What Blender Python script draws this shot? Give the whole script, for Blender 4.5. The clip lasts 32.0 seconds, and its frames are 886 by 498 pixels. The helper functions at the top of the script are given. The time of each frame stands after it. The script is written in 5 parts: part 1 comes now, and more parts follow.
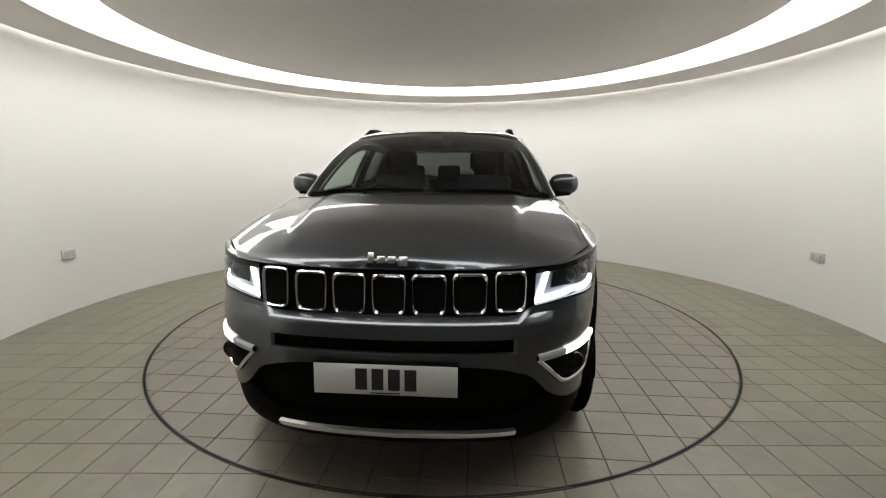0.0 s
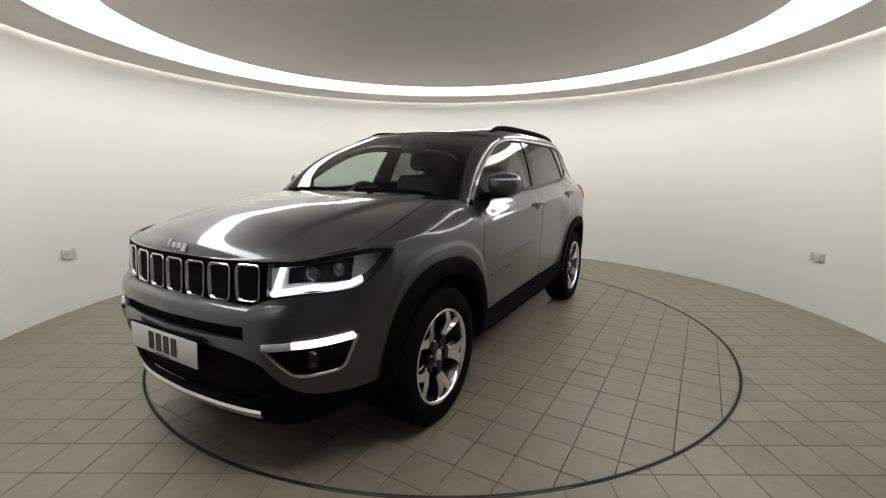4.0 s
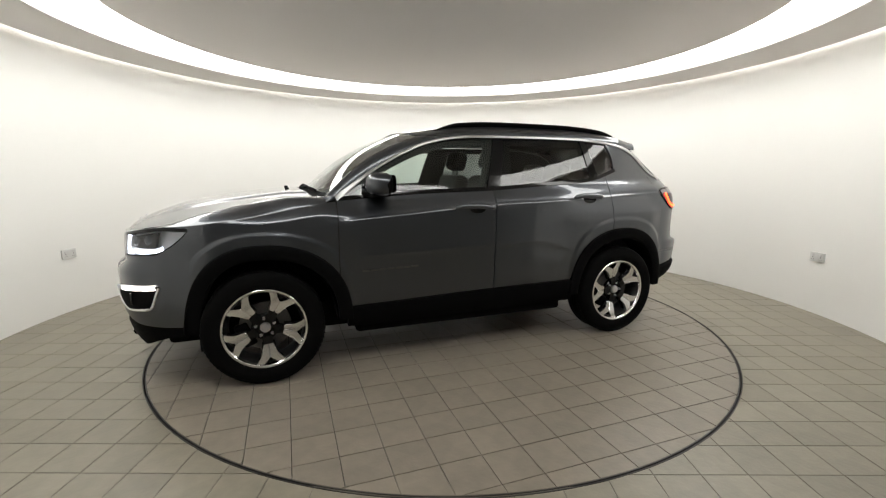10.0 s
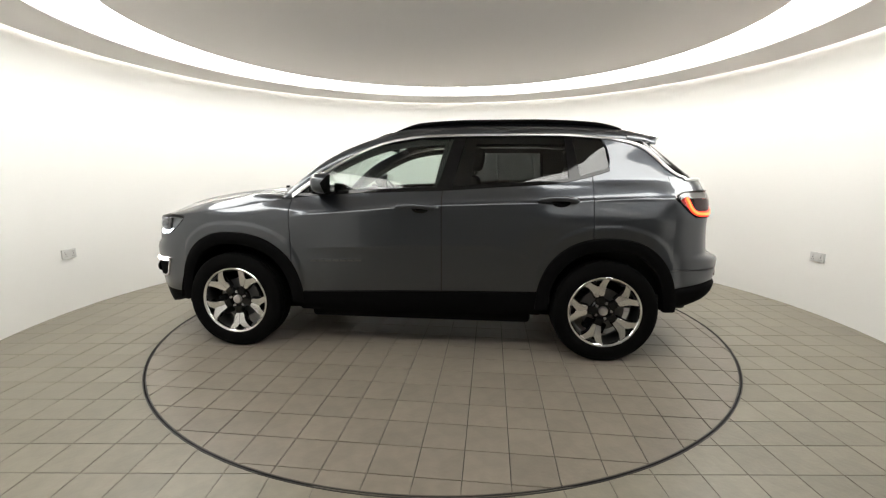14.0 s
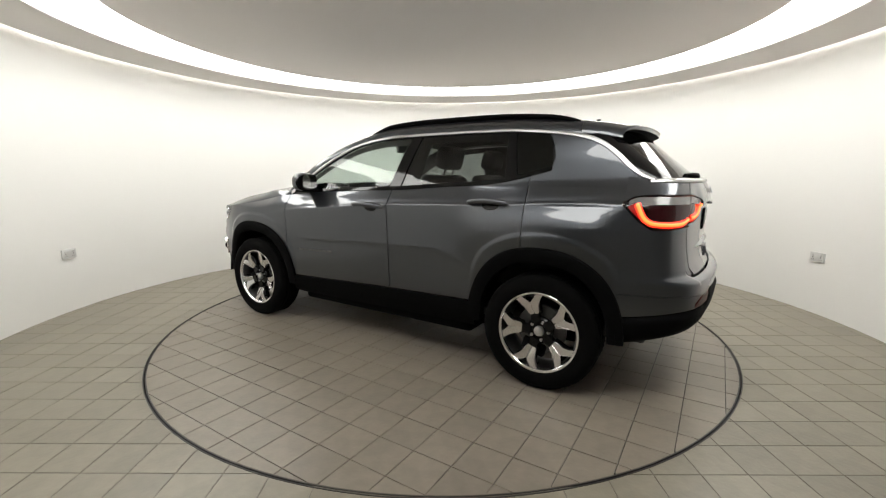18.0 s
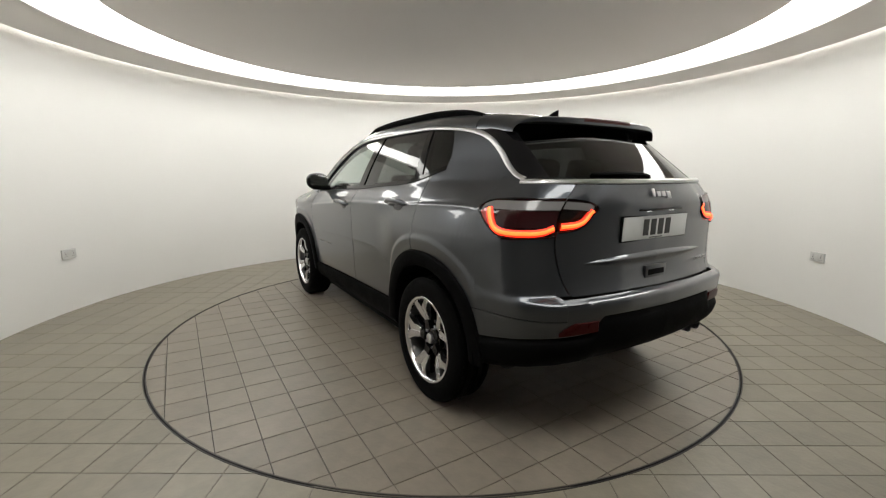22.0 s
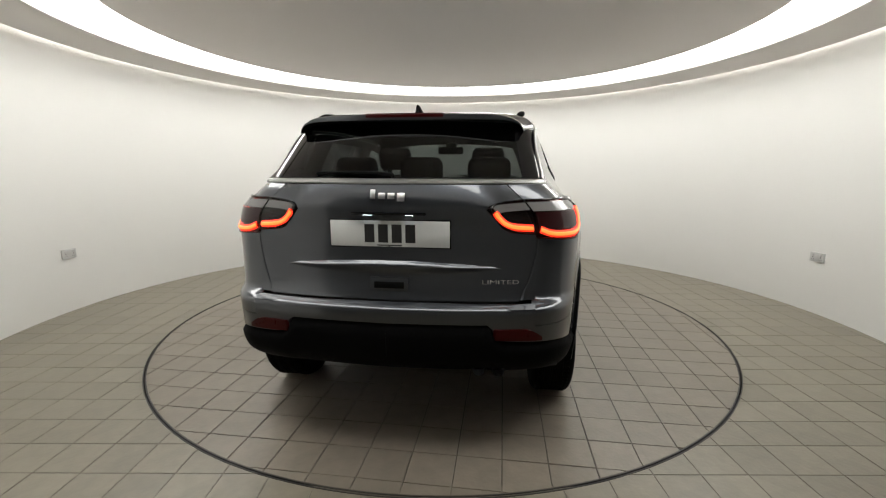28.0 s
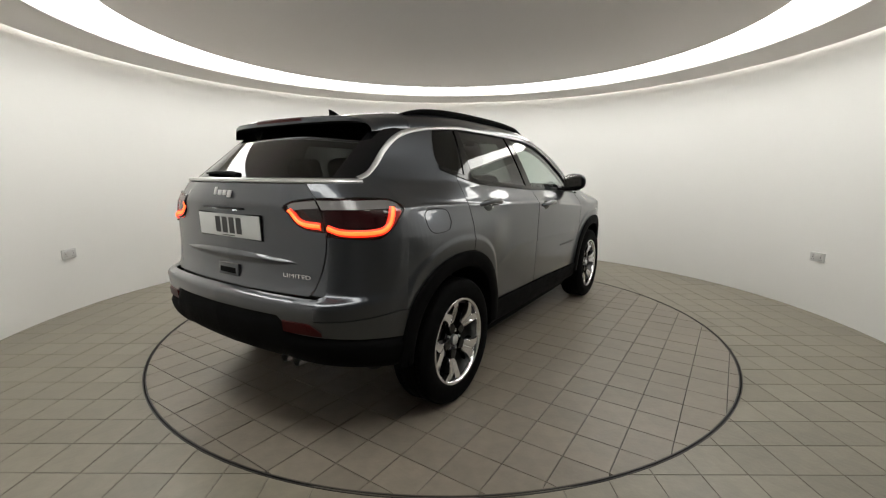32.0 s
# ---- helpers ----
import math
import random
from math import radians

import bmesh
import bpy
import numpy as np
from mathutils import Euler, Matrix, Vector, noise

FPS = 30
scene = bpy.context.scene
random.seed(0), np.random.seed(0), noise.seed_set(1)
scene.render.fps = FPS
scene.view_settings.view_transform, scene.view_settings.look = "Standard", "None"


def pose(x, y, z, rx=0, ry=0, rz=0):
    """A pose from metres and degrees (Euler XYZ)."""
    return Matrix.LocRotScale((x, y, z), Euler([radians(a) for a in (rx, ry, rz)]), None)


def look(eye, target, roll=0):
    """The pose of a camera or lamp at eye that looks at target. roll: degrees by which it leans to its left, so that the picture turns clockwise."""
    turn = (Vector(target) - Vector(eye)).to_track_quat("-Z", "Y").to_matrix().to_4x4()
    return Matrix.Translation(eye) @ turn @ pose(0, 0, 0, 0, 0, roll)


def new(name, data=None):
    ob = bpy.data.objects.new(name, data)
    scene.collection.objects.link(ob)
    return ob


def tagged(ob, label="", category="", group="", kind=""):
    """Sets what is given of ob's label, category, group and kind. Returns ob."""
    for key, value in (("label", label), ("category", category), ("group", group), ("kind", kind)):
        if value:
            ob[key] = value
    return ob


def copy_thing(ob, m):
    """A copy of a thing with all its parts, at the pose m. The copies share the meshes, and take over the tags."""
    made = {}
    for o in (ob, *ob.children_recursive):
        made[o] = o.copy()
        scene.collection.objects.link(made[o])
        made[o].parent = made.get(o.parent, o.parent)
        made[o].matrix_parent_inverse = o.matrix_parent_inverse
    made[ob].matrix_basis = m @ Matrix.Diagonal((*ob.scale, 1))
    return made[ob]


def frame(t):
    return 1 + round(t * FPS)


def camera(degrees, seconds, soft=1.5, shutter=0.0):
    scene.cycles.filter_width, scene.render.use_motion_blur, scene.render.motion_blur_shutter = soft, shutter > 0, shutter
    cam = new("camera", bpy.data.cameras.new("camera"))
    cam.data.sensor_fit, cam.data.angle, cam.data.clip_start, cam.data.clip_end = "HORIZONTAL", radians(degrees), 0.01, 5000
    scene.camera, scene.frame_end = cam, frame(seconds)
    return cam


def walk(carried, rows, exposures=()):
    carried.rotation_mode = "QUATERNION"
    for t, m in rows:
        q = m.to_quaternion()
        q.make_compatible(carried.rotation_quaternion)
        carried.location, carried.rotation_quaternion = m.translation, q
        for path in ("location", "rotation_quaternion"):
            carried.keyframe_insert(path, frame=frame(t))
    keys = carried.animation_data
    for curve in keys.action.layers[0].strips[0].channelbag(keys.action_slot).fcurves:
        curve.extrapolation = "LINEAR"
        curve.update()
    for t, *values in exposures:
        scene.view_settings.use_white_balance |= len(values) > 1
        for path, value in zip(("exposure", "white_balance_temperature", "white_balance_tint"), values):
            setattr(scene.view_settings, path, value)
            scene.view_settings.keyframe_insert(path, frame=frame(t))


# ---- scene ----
# ---- camera: fixed on a stand in the entrance of the round studio ----
EYE = Vector((0.0, -3.777, 1.268))
cam = camera(91.37, 32.0, soft=1.2)
VIEW = look(EYE, EYE + Vector((0.0, math.cos(radians(9.77)), -math.sin(radians(9.77)))), 0.17)
walk(cam, [(0.0, VIEW), (32.0, VIEW)], exposures=[(0.0, -0.37), (1.0, -0.25), (2.0, -0.36), (3.0, -0.40), (6.0, -0.45), (7.0, -0.31), (9.0, -0.15), (13.0, 0.13), (16.5, 0.09), (19.0, -0.09), (22.0, -0.30), (23.0, -0.37), (24.0, -0.50), (25.0, -0.48), (26.0, -0.41), (28.0, -0.29), (29.5, -0.31), (31.0, -0.41), (32.0, -0.43)])

# ---- world: the room is closed, a dim neutral sky only ----
world = bpy.data.worlds.new("world")
scene.world = world
world.use_nodes = True
world.node_tree.nodes["Background"].inputs["Color"].default_value = (0.5, 0.5, 0.5, 1)
world.node_tree.nodes["Background"].inputs["Strength"].default_value = 0.05

RING_POWER = 8.8
COVE_POWER = 9.0

# ---- room numbers ----
ROOM_Y = 0.05      # centre of the round wall
WALL_R = 3.47
SOFFIT_Z = 2.40
SOFFIT_OUT, SOFFIT_IN = 3.41, 2.95
DISC_R = 2.485
TABLE_R = 2.248
TILE = 0.2052
START, SPEED = -93.99, -6.5355    # turntable angle in degrees and degrees a second


# ---- materials ----
def mat(name, color, rough=0.5, metal=0.0, coat=0.0, vary=0.0, scale=8.0, bump=0.0, bump_scale=60.0, emit=0.0, glow=None, rnd=0.0, spec=0.5):
    m = bpy.data.materials.new(name)
    m.use_nodes = True
    nt = m.node_tree
    b = nt.nodes["Principled BSDF"]
    b.inputs["Base Color"].default_value = (*color, 1)
    b.inputs["Roughness"].default_value = rough
    b.inputs["Metallic"].default_value = metal
    b.inputs["Coat Weight"].default_value = coat
    b.inputs["Coat Roughness"].default_value = 0.02
    b.inputs["Specular IOR Level"].default_value = spec
    if emit:
        b.inputs["Emission Color"].default_value = (*(glow or color), 1)
        b.inputs["Emission Strength"].default_value = emit
    if vary or bump or rnd:
        co = nt.nodes.new("ShaderNodeTexCoord")
    if vary or rnd:
        n1 = nt.nodes.new("ShaderNodeTexNoise")
        n1.inputs["Scale"].default_value = scale
        n1.inputs["Detail"].default_value = 6
        n2 = nt.nodes.new("ShaderNodeTexNoise")
        n2.inputs["Scale"].default_value = scale * 0.17
        n2.inputs["Detail"].default_value = 3
        nt.links.new(co.outputs["Object"], n1.inputs["Vector"])
        nt.links.new(co.outputs["Object"], n2.inputs["Vector"])
        add = nt.nodes.new("ShaderNodeMath")
        add.operation = "ADD"
        nt.links.new(n1.outputs["Fac"], add.inputs[0])
        nt.links.new(n2.outputs["Fac"], add.inputs[1])
        rng = nt.nodes.new("ShaderNodeMapRange")
        rng.inputs["From Min"].default_value, rng.inputs["From Max"].default_value = 0.6, 1.4
        rng.inputs["To Min"].default_value, rng.inputs["To Max"].default_value = 1 - vary, 1 + vary
        nt.links.new(add.outputs[0], rng.inputs["Value"])
        last = rng.outputs["Result"]
        if rnd:
            info = nt.nodes.new("ShaderNodeObjectInfo")
            r2 = nt.nodes.new("ShaderNodeMapRange")
            r2.inputs["To Min"].default_value, r2.inputs["To Max"].default_value = 1 - rnd, 1 + rnd
            nt.links.new(info.outputs["Random"], r2.inputs["Value"])
            mu = nt.nodes.new("ShaderNodeMath")
            mu.operation = "MULTIPLY"
            nt.links.new(last, mu.inputs[0])
            nt.links.new(r2.outputs["Result"], mu.inputs[1])
            last = mu.outputs[0]
        mix = nt.nodes.new("ShaderNodeVectorMath")
        mix.operation = "SCALE"
        mix.inputs[0].default_value = color
        nt.links.new(last, mix.inputs["Scale"])
        nt.links.new(mix.outputs[0], b.inputs["Base Color"])
        rr = nt.nodes.new("ShaderNodeMapRange")
        rr.inputs["From Min"].default_value, rr.inputs["From Max"].default_value = 0.6, 1.4
        rr.inputs["To Min"].default_value, rr.inputs["To Max"].default_value = max(rough * 0.85, 0.02), min(rough * 1.15, 1)
        nt.links.new(add.outputs[0], rr.inputs["Value"])
        nt.links.new(rr.outputs["Result"], b.inputs["Roughness"])
    if bump:
        nb = nt.nodes.new("ShaderNodeTexNoise")
        nb.inputs["Scale"].default_value = bump_scale
        nb.inputs["Detail"].default_value = 4
        nt.links.new(co.outputs["Object"], nb.inputs["Vector"])
        bp = nt.nodes.new("ShaderNodeBump")
        bp.inputs["Strength"].default_value = bump
        bp.inputs["Distance"].default_value = 0.01
        nt.links.new(nb.outputs["Fac"], bp.inputs["Height"])
        nt.links.new(bp.outputs["Normal"], b.inputs["Normal"])
    return m


def glass_mat(name, tint, gloss=0.0, ior=1.5):
    """Thin sheet: tinted clear glass with a mirror-like surface whose strength follows the viewing angle."""
    m = bpy.data.materials.new(name)
    m.use_nodes = True
    nt = m.node_tree
    nt.nodes.clear()
    out = nt.nodes.new("ShaderNodeOutputMaterial")
    tr = nt.nodes.new("ShaderNodeBsdfTransparent")
    tr.inputs["Color"].default_value = (*tint, 1)
    gl = nt.nodes.new("ShaderNodeBsdfGlossy")
    gl.inputs["Roughness"].default_value = gloss
    gl.inputs["Color"].default_value = (1, 1, 1, 1)
    fr = nt.nodes.new("ShaderNodeLayerWeight")
    fr.inputs["Blend"].default_value = 0.5
    pw = nt.nodes.new("ShaderNodeMath")
    pw.operation = "POWER"
    pw.inputs[1].default_value = 4.6
    f0 = ((ior - 1) / (ior + 1)) ** 2 * 1.1
    ma = nt.nodes.new("ShaderNodeMath")
    ma.operation = "MULTIPLY_ADD"
    ma.inputs[1].default_value, ma.inputs[2].default_value = 1 - f0, f0
    nt.links.new(fr.outputs["Facing"], pw.inputs[0])
    nt.links.new(pw.outputs[0], ma.inputs[0])
    mx = nt.nodes.new("ShaderNodeMixShader")
    nt.links.new(ma.outputs[0], mx.inputs[0])
    nt.links.new(tr.outputs[0], mx.inputs[1])
    nt.links.new(gl.outputs[0], mx.inputs[2])
    nt.links.new(mx.outputs[0], out.inputs[0])
    return m


M_WALL = mat("wall_paint", (0.78, 0.775, 0.755), 0.75, vary=0.015, scale=1.5, bump=0.05, bump_scale=90)
# grey of the unseen entrance, set to dim reflections and floor light
M_HALL = mat("unseen_hall_grey", (0.30, 0.296, 0.286), 0.8, vary=0.03, scale=1.5, bump=0.05, bump_scale=90)
M_CEIL = mat("ceiling_paint", (0.87, 0.833, 0.808), 0.85, vary=0.015, scale=1.2, bump=0.04, bump_scale=70)
M_SOFFIT = mat("soffit_paint", (0.74, 0.71, 0.68), 0.8, vary=0.02, scale=2)
M_RING = mat("ring_diffuser", (0.9, 0.9, 0.9), 0.6, emit=RING_POWER, glow=(1.0, 0.988, 0.94))
M_COVE = mat("cove_strip", (0.9, 0.9, 0.9), 0.6, emit=COVE_POWER, glow=(1.0, 0.988, 0.94))
M_TILE = mat("floor_tile", (0.188, 0.169, 0.131), 0.37, vary=0.17, scale=14, bump=0.12, bump_scale=45, rnd=0.09)
M_TABLE = mat("turntable_tile", (0.184, 0.159, 0.128), 0.37, vary=0.17, scale=14, bump=0.12, bump_scale=45, rnd=0.06)
M_GROUT = mat("tile_joint", (0.026, 0.021, 0.017), 0.9, vary=0.2, scale=20)
M_JOINT = mat("pale_tile_joint", (0.135, 0.118, 0.094), 0.9, vary=0.2, scale=20)
M_STEEL = mat("steel_edge", (0.06, 0.057, 0.055), 0.45, metal=0.6, vary=0.1)
M_DARK = mat("dark_gap", (0.012, 0.012, 0.012), 0.9)
M_WHITE = mat("socket_plastic", (0.55, 0.55, 0.54), 0.35)
M_PAINT = mat("grey_car_paint", (0.064, 0.070, 0.079), 0.30, metal=0.9, coat=1.0, spec=0.08)
M_BLACK = mat("black_plastic", (0.0035, 0.0035, 0.0037), 0.6, spec=0.025, vary=0.08, scale=60, bump=0.08, bump_scale=350)
M_GLOSS = mat("gloss_black", (0.004, 0.004, 0.0045), 0.06, spec=0.3)
# near-black for hidden black parts, and for shade painted into openings and gaps
M_PIT = mat("black_recess", (0.002, 0.002, 0.002), 0.85, spec=0.1)
M_CHROME = mat("chrome", (0.66, 0.66, 0.67), 0.10, metal=1.0)
M_SATIN = mat("satin_metal", (0.62, 0.62, 0.63), 0.28, metal=1.0)
M_STRIP = mat("dull_chrome", (0.46, 0.46, 0.46), 0.33, metal=1.0)
M_ALLOY = mat("polished_alloy", (0.82, 0.82, 0.83), 0.10, metal=1.0, vary=0.03, scale=40)
M_RUBBER = mat("tyre_rubber", (0.0035, 0.0035, 0.0035), 0.75, spec=0.04, vary=0.12, scale=30, bump=0.1, bump_scale=200)
M_DISC = mat("dark_steel", (0.10, 0.10, 0.10), 0.4, metal=1.0)
M_CLOTH = mat("dark_seat", (0.010, 0.0097, 0.0095), 0.7, vary=0.1, scale=50, bump=0.1, bump_scale=250)
M_TRIM = mat("dark_trim", (0.009, 0.009, 0.009), 0.6, vary=0.06, scale=60, bump=0.06, bump_scale=300)
M_LINER = mat("roof_lining", (0.04, 0.04, 0.039), 0.9)
M_GLASS = glass_mat("clear_tinted_glass", (0.72, 0.79, 0.755))
M_SCREEN = glass_mat("windscreen_glass", (0.70, 0.77, 0.735), ior=1.42)
M_PRIV = glass_mat("dark_privacy_glass", (0.18, 0.192, 0.188))
M_BACK = glass_mat("dark_rear_glass", (0.11, 0.118, 0.116), ior=1.36)
M_LENS = glass_mat("clear_lens", (0.93, 0.94, 0.95))
M_SMOKE = glass_mat("smoked_lens", (0.30, 0.24, 0.24))
M_DRL = mat("white_led", (0.9, 0.92, 1.0), 0.4, emit=5.0, glow=(0.86, 0.91, 1.0))
M_IND = mat("warm_led", (0.95, 0.9, 0.85), 0.4, emit=6.0, glow=(1.0, 0.88, 0.82))
M_TAIL = mat("red_led", (0.9, 0.06, 0.02), 0.35, emit=2.2, glow=(1.0, 0.025, 0.008))
M_CORE = mat("orange_led", (0.9, 0.2, 0.05), 0.35, emit=3.4, glow=(1.0, 0.11, 0.018))
M_RED = mat("red_lens", (0.035, 0.001, 0.0015), 0.3, spec=0.15, vary=0.1, scale=200)
# red of the side lens, with the reflection it catches put into the colour
M_SIDE = mat("red_side_lens_lit", (0.30, 0.012, 0.012), 0.12, spec=0.6, coat=0.6)
M_MAROON = mat("maroon_lens", (0.022, 0.004, 0.005), 0.15, spec=0.5, vary=0.3, scale=60)
M_PLATE = mat("plate_white", (0.56, 0.57, 0.56), 0.35, vary=0.02, scale=30)
M_INK = mat("plate_ink", (0.012, 0.012, 0.012), 0.5)
M_SILVER = mat("lamp_reflector", (0.50, 0.51, 0.55), 0.35, metal=0.3)
M_PROJ = mat("projector_glass", (0.03, 0.035, 0.04), 0.08, spec=0.5)
M_BAND = mat("grey_lamp_band", (0.13, 0.125, 0.125), 0.2, coat=0.5)
M_MIRROR = mat("mirror_glass", (0.85, 0.85, 0.85), 0.02, metal=1.0)
M_PLATELED = mat("plate_lamp", (0.9, 0.95, 1.0), 0.4, emit=12.0, glow=(0.85, 0.92, 1.0))


# ---- mesh helpers ----
def link(name, bm, material, parent=None, label="", angle=35.0):
    me = bpy.data.meshes.new(name)
    bmesh.ops.recalc_face_normals(bm, faces=bm.faces)
    for f in bm.faces:
        f.smooth = True
    bm.to_mesh(me)
    bm.free()
    me.set_sharp_from_angle(angle=radians(angle))
    me.materials.append(material)
    ob = new(name, me)
    if parent is not None:
        ob.parent = parent
    if label:
        ob["label"] = label
    return ob


def part(name, bm, material, parent, label="", angle=35.0):
    return link(name, bm, material, parent, label, angle)


def empty(name, m=None):
    ob = new(name)
    if m is not None:
        ob.matrix_basis = m
    return ob


def add_grid(bm, pts):
    """pts[i][j]: rows of points joined into quads."""
    vs = [[bm.verts.new(p) for p in row] for row in pts]
    for a, b in zip(vs, vs[1:]):
        for j in range(len(a) - 1):
            bm.faces.new((a[j], a[j + 1], b[j + 1], b[j]))
    return vs


def add_box(bm, x0, x1, y0, y1, z0, z1, bevel=0.0, m=None, seg=2):
    b2 = bmesh.new()
    bmesh.ops.create_cube(b2, size=1.0)
    for v in b2.verts:
        v.co = Vector(((x0 + x1) / 2 + v.co.x * (x1 - x0), (y0 + y1) / 2 + v.co.y * (y1 - y0), (z0 + z1) / 2 + v.co.z * (z1 - z0)))
    if bevel:
        bmesh.ops.bevel(b2, geom=b2.edges[:], offset=bevel, segments=seg, affect="EDGES", profile=0.5)
    if m is not None:
        bmesh.ops.transform(b2, matrix=m, verts=b2.verts)
    merge(bm, b2)
    return bm


def merge(bm, b2):
    me = bpy.data.meshes.new("tmp")
    b2.to_mesh(me)
    b2.free()
    bm.from_mesh(me)
    bpy.data.meshes.remove(me)


def lathe(bm, profile, seg=48, m=None, closed=False, a0=0.0, a1=360.0):
    """Turns (r, h) pairs about the local z axis."""
    full = abs(a1 - a0) >= 360
    n = seg if full else seg + 1
    rows = []
    for i in range(n):
        a = radians(a0 + (a1 - a0) * i / seg)
        row = []
        for r, h in profile:
            p = Vector((r * math.cos(a), r * math.sin(a), h))
            row.append(bm.verts.new(m @ p if m is not None else p))
        rows.append(row)
    k = len(profile)
    for i in range(seg):
        a, b = rows[i], rows[(i + 1) % n]
        for j in range(k if closed else k - 1):
            q = (a[j], a[(j + 1) % k], b[(j + 1) % k], b[j])
            bm.faces.new(q)
    return bm


def tube(bm, pts, r, seg=8, flat=1.0):
    """A round bar along points, closed at the ends."""
    pts = [Vector(p) for p in pts]
    rings = []
    for i, p in enumerate(pts):
        d = (pts[min(i + 1, len(pts) - 1)] - pts[max(i - 1, 0)]).normalized()
        up = Vector((0, 0, 1)) if abs(d.z) < 0.9 else Vector((1, 0, 0))
        u = d.cross(up).normalized()
        w = u.cross(d).normalized()
        rr = r[i] if isinstance(r, (list, tuple)) else r
        rings.append([bm.verts.new(p + u * rr * math.cos(2 * math.pi * k / seg) + w * rr * flat * math.sin(2 * math.pi * k / seg)) for k in range(seg)])
    for a, b in zip(rings, rings[1:]):
        for k in range(seg):
            bm.faces.new((a[k], a[(k + 1) % seg], b[(k + 1) % seg], b[k]))
    bm.faces.new(rings[0][::-1])
    bm.faces.new(rings[-1])
    return bm


def curve(xs, ys):
    """Smooth curve through a few knots, with no overshoot."""
    xs, ys = [float(x) for x in xs], [float(y) for y in ys]
    if xs[0] > xs[-1]:
        xs, ys = xs[::-1], ys[::-1]
    n = len(xs)
    h = [xs[i + 1] - xs[i] for i in range(n - 1)]
    d = [(ys[i + 1] - ys[i]) / h[i] for i in range(n - 1)]
    m = [d[0]] + [0.0] * (n - 2) + [d[-1]]
    for i in range(1, n - 1):
        if d[i - 1] * d[i] > 0:
            w1, w2 = 2 * h[i] + h[i - 1], h[i] + 2 * h[i - 1]
            m[i] = (w1 + w2) / (w1 / d[i - 1] + w2 / d[i])

    def f(x):
        x = min(max(x, xs[0]), xs[-1])
        i = 0
        while i < n - 2 and x > xs[i + 1]:
            i += 1
        t = (x - xs[i]) / h[i]
        u = 1 - t
        return u * u * (1 + 2 * t) * ys[i] + t * u * u * h[i] * m[i] + t * t * (3 - 2 * t) * ys[i + 1] - t * t * u * h[i] * m[i + 1]
    return f


# ---- the round room ----
def ring_mesh(profile, a0=0.0, a1=360.0, seg=160, closed=True):
    bm = bmesh.new()
    lathe(bm, profile, seg, Matrix.Translation((0, ROOM_Y, 0)), closed, a0, a1)
    return bm


GATE_A, GATE_B = -116.0, -40.0   # the unseen entrance opening behind and beside the camera, in degrees; sized for the car's reflections


def on_wall(a):
    return WALL_R * math.cos(radians(a)), ROOM_Y + WALL_R * math.sin(radians(a))


wall = link("wall_round", ring_mesh([(WALL_R, -0.02), (WALL_R, 2.62), (WALL_R + 0.15, 2.62), (WALL_R + 0.15, -0.02)], GATE_B, 360 + GATE_A), M_WALL)
tagged(wall, "smooth white painted curved wall of the round studio", "wall", kind="structure")
(xw, yw), (xe, ye0) = on_wall(GATE_A), on_wall(GATE_B)
# unseen walls, added to hold back light from the camera's side
END_Y = -4.6
for nm, x0, x1, y1 in (("unseen_wall_west", xw - 0.15, xw - 0.003, yw - 0.02), ("unseen_wall_east", xe + 0.003, xe + 0.15, ye0 - 0.02)):
    bm = bmesh.new()
    add_box(bm, x0, x1, END_Y, y1, -0.02, 2.72)
    tagged(link(nm, bm, M_HALL), "unseen grey wall beside the entrance, dimming light from behind the camera", "wall", kind="structure")
bm = bmesh.new()
add_box(bm, xw - 0.15, xe + 0.15, END_Y - 0.15, END_Y - 0.003, -0.02, 2.72)
tagged(link("unseen_wall_end", bm, M_HALL), "unseen grey wall closing the entrance, dimming light from behind the camera", "wall", kind="structure")
# unseen white lintel over the entrance, added so the car's upper panels mirror something light
lintel = link("bounce_lintel", ring_mesh([(WALL_R, 2.15), (WALL_R, 2.62), (WALL_R + 0.15, 2.62), (WALL_R + 0.15, 2.15)], GATE_A + 0.06, GATE_B - 0.06, 48), M_WALL)
tagged(lintel, "unseen white wall above the entrance, added to lighten reflections", "wall", kind="structure")

bm = bmesh.new()
T0 = Matrix.Translation((0, ROOM_Y, 0))
lathe(bm, [(SOFFIT_IN, SOFFIT_Z + 0.10), (SOFFIT_IN, SOFFIT_Z + 0.030), (SOFFIT_IN + 0.008, SOFFIT_Z + 0.022), (SOFFIT_OUT - 0.006, SOFFIT_Z), (SOFFIT_OUT, SOFFIT_Z + 0.006), (SOFFIT_OUT, SOFFIT_Z + 0.05), (SOFFIT_OUT - 0.08, SOFFIT_Z + 0.05), (SOFFIT_OUT - 0.08, SOFFIT_Z + 0.10)], 160, T0, True)
tagged(link("ceiling_soffit", bm, M_SOFFIT), "grey painted ring soffit under the ceiling", "ceiling", kind="structure")
bm = bmesh.new()
lathe(bm, [(0.001, SOFFIT_Z + 0.06), (DISC_R - 0.01, SOFFIT_Z + 0.06), (DISC_R, SOFFIT_Z + 0.07), (DISC_R, SOFFIT_Z + 0.10), (0.001, SOFFIT_Z + 0.10)], 160, T0)
tagged(link("ceiling_disc", bm, M_CEIL), "warm grey painted round ceiling panel", "ceiling", kind="structure")
bm = bmesh.new()
lathe(bm, [(0.001, 2.60), (WALL_R + 0.02, 2.60), (WALL_R + 0.02, 2.72), (0.001, 2.72)], 160, T0)
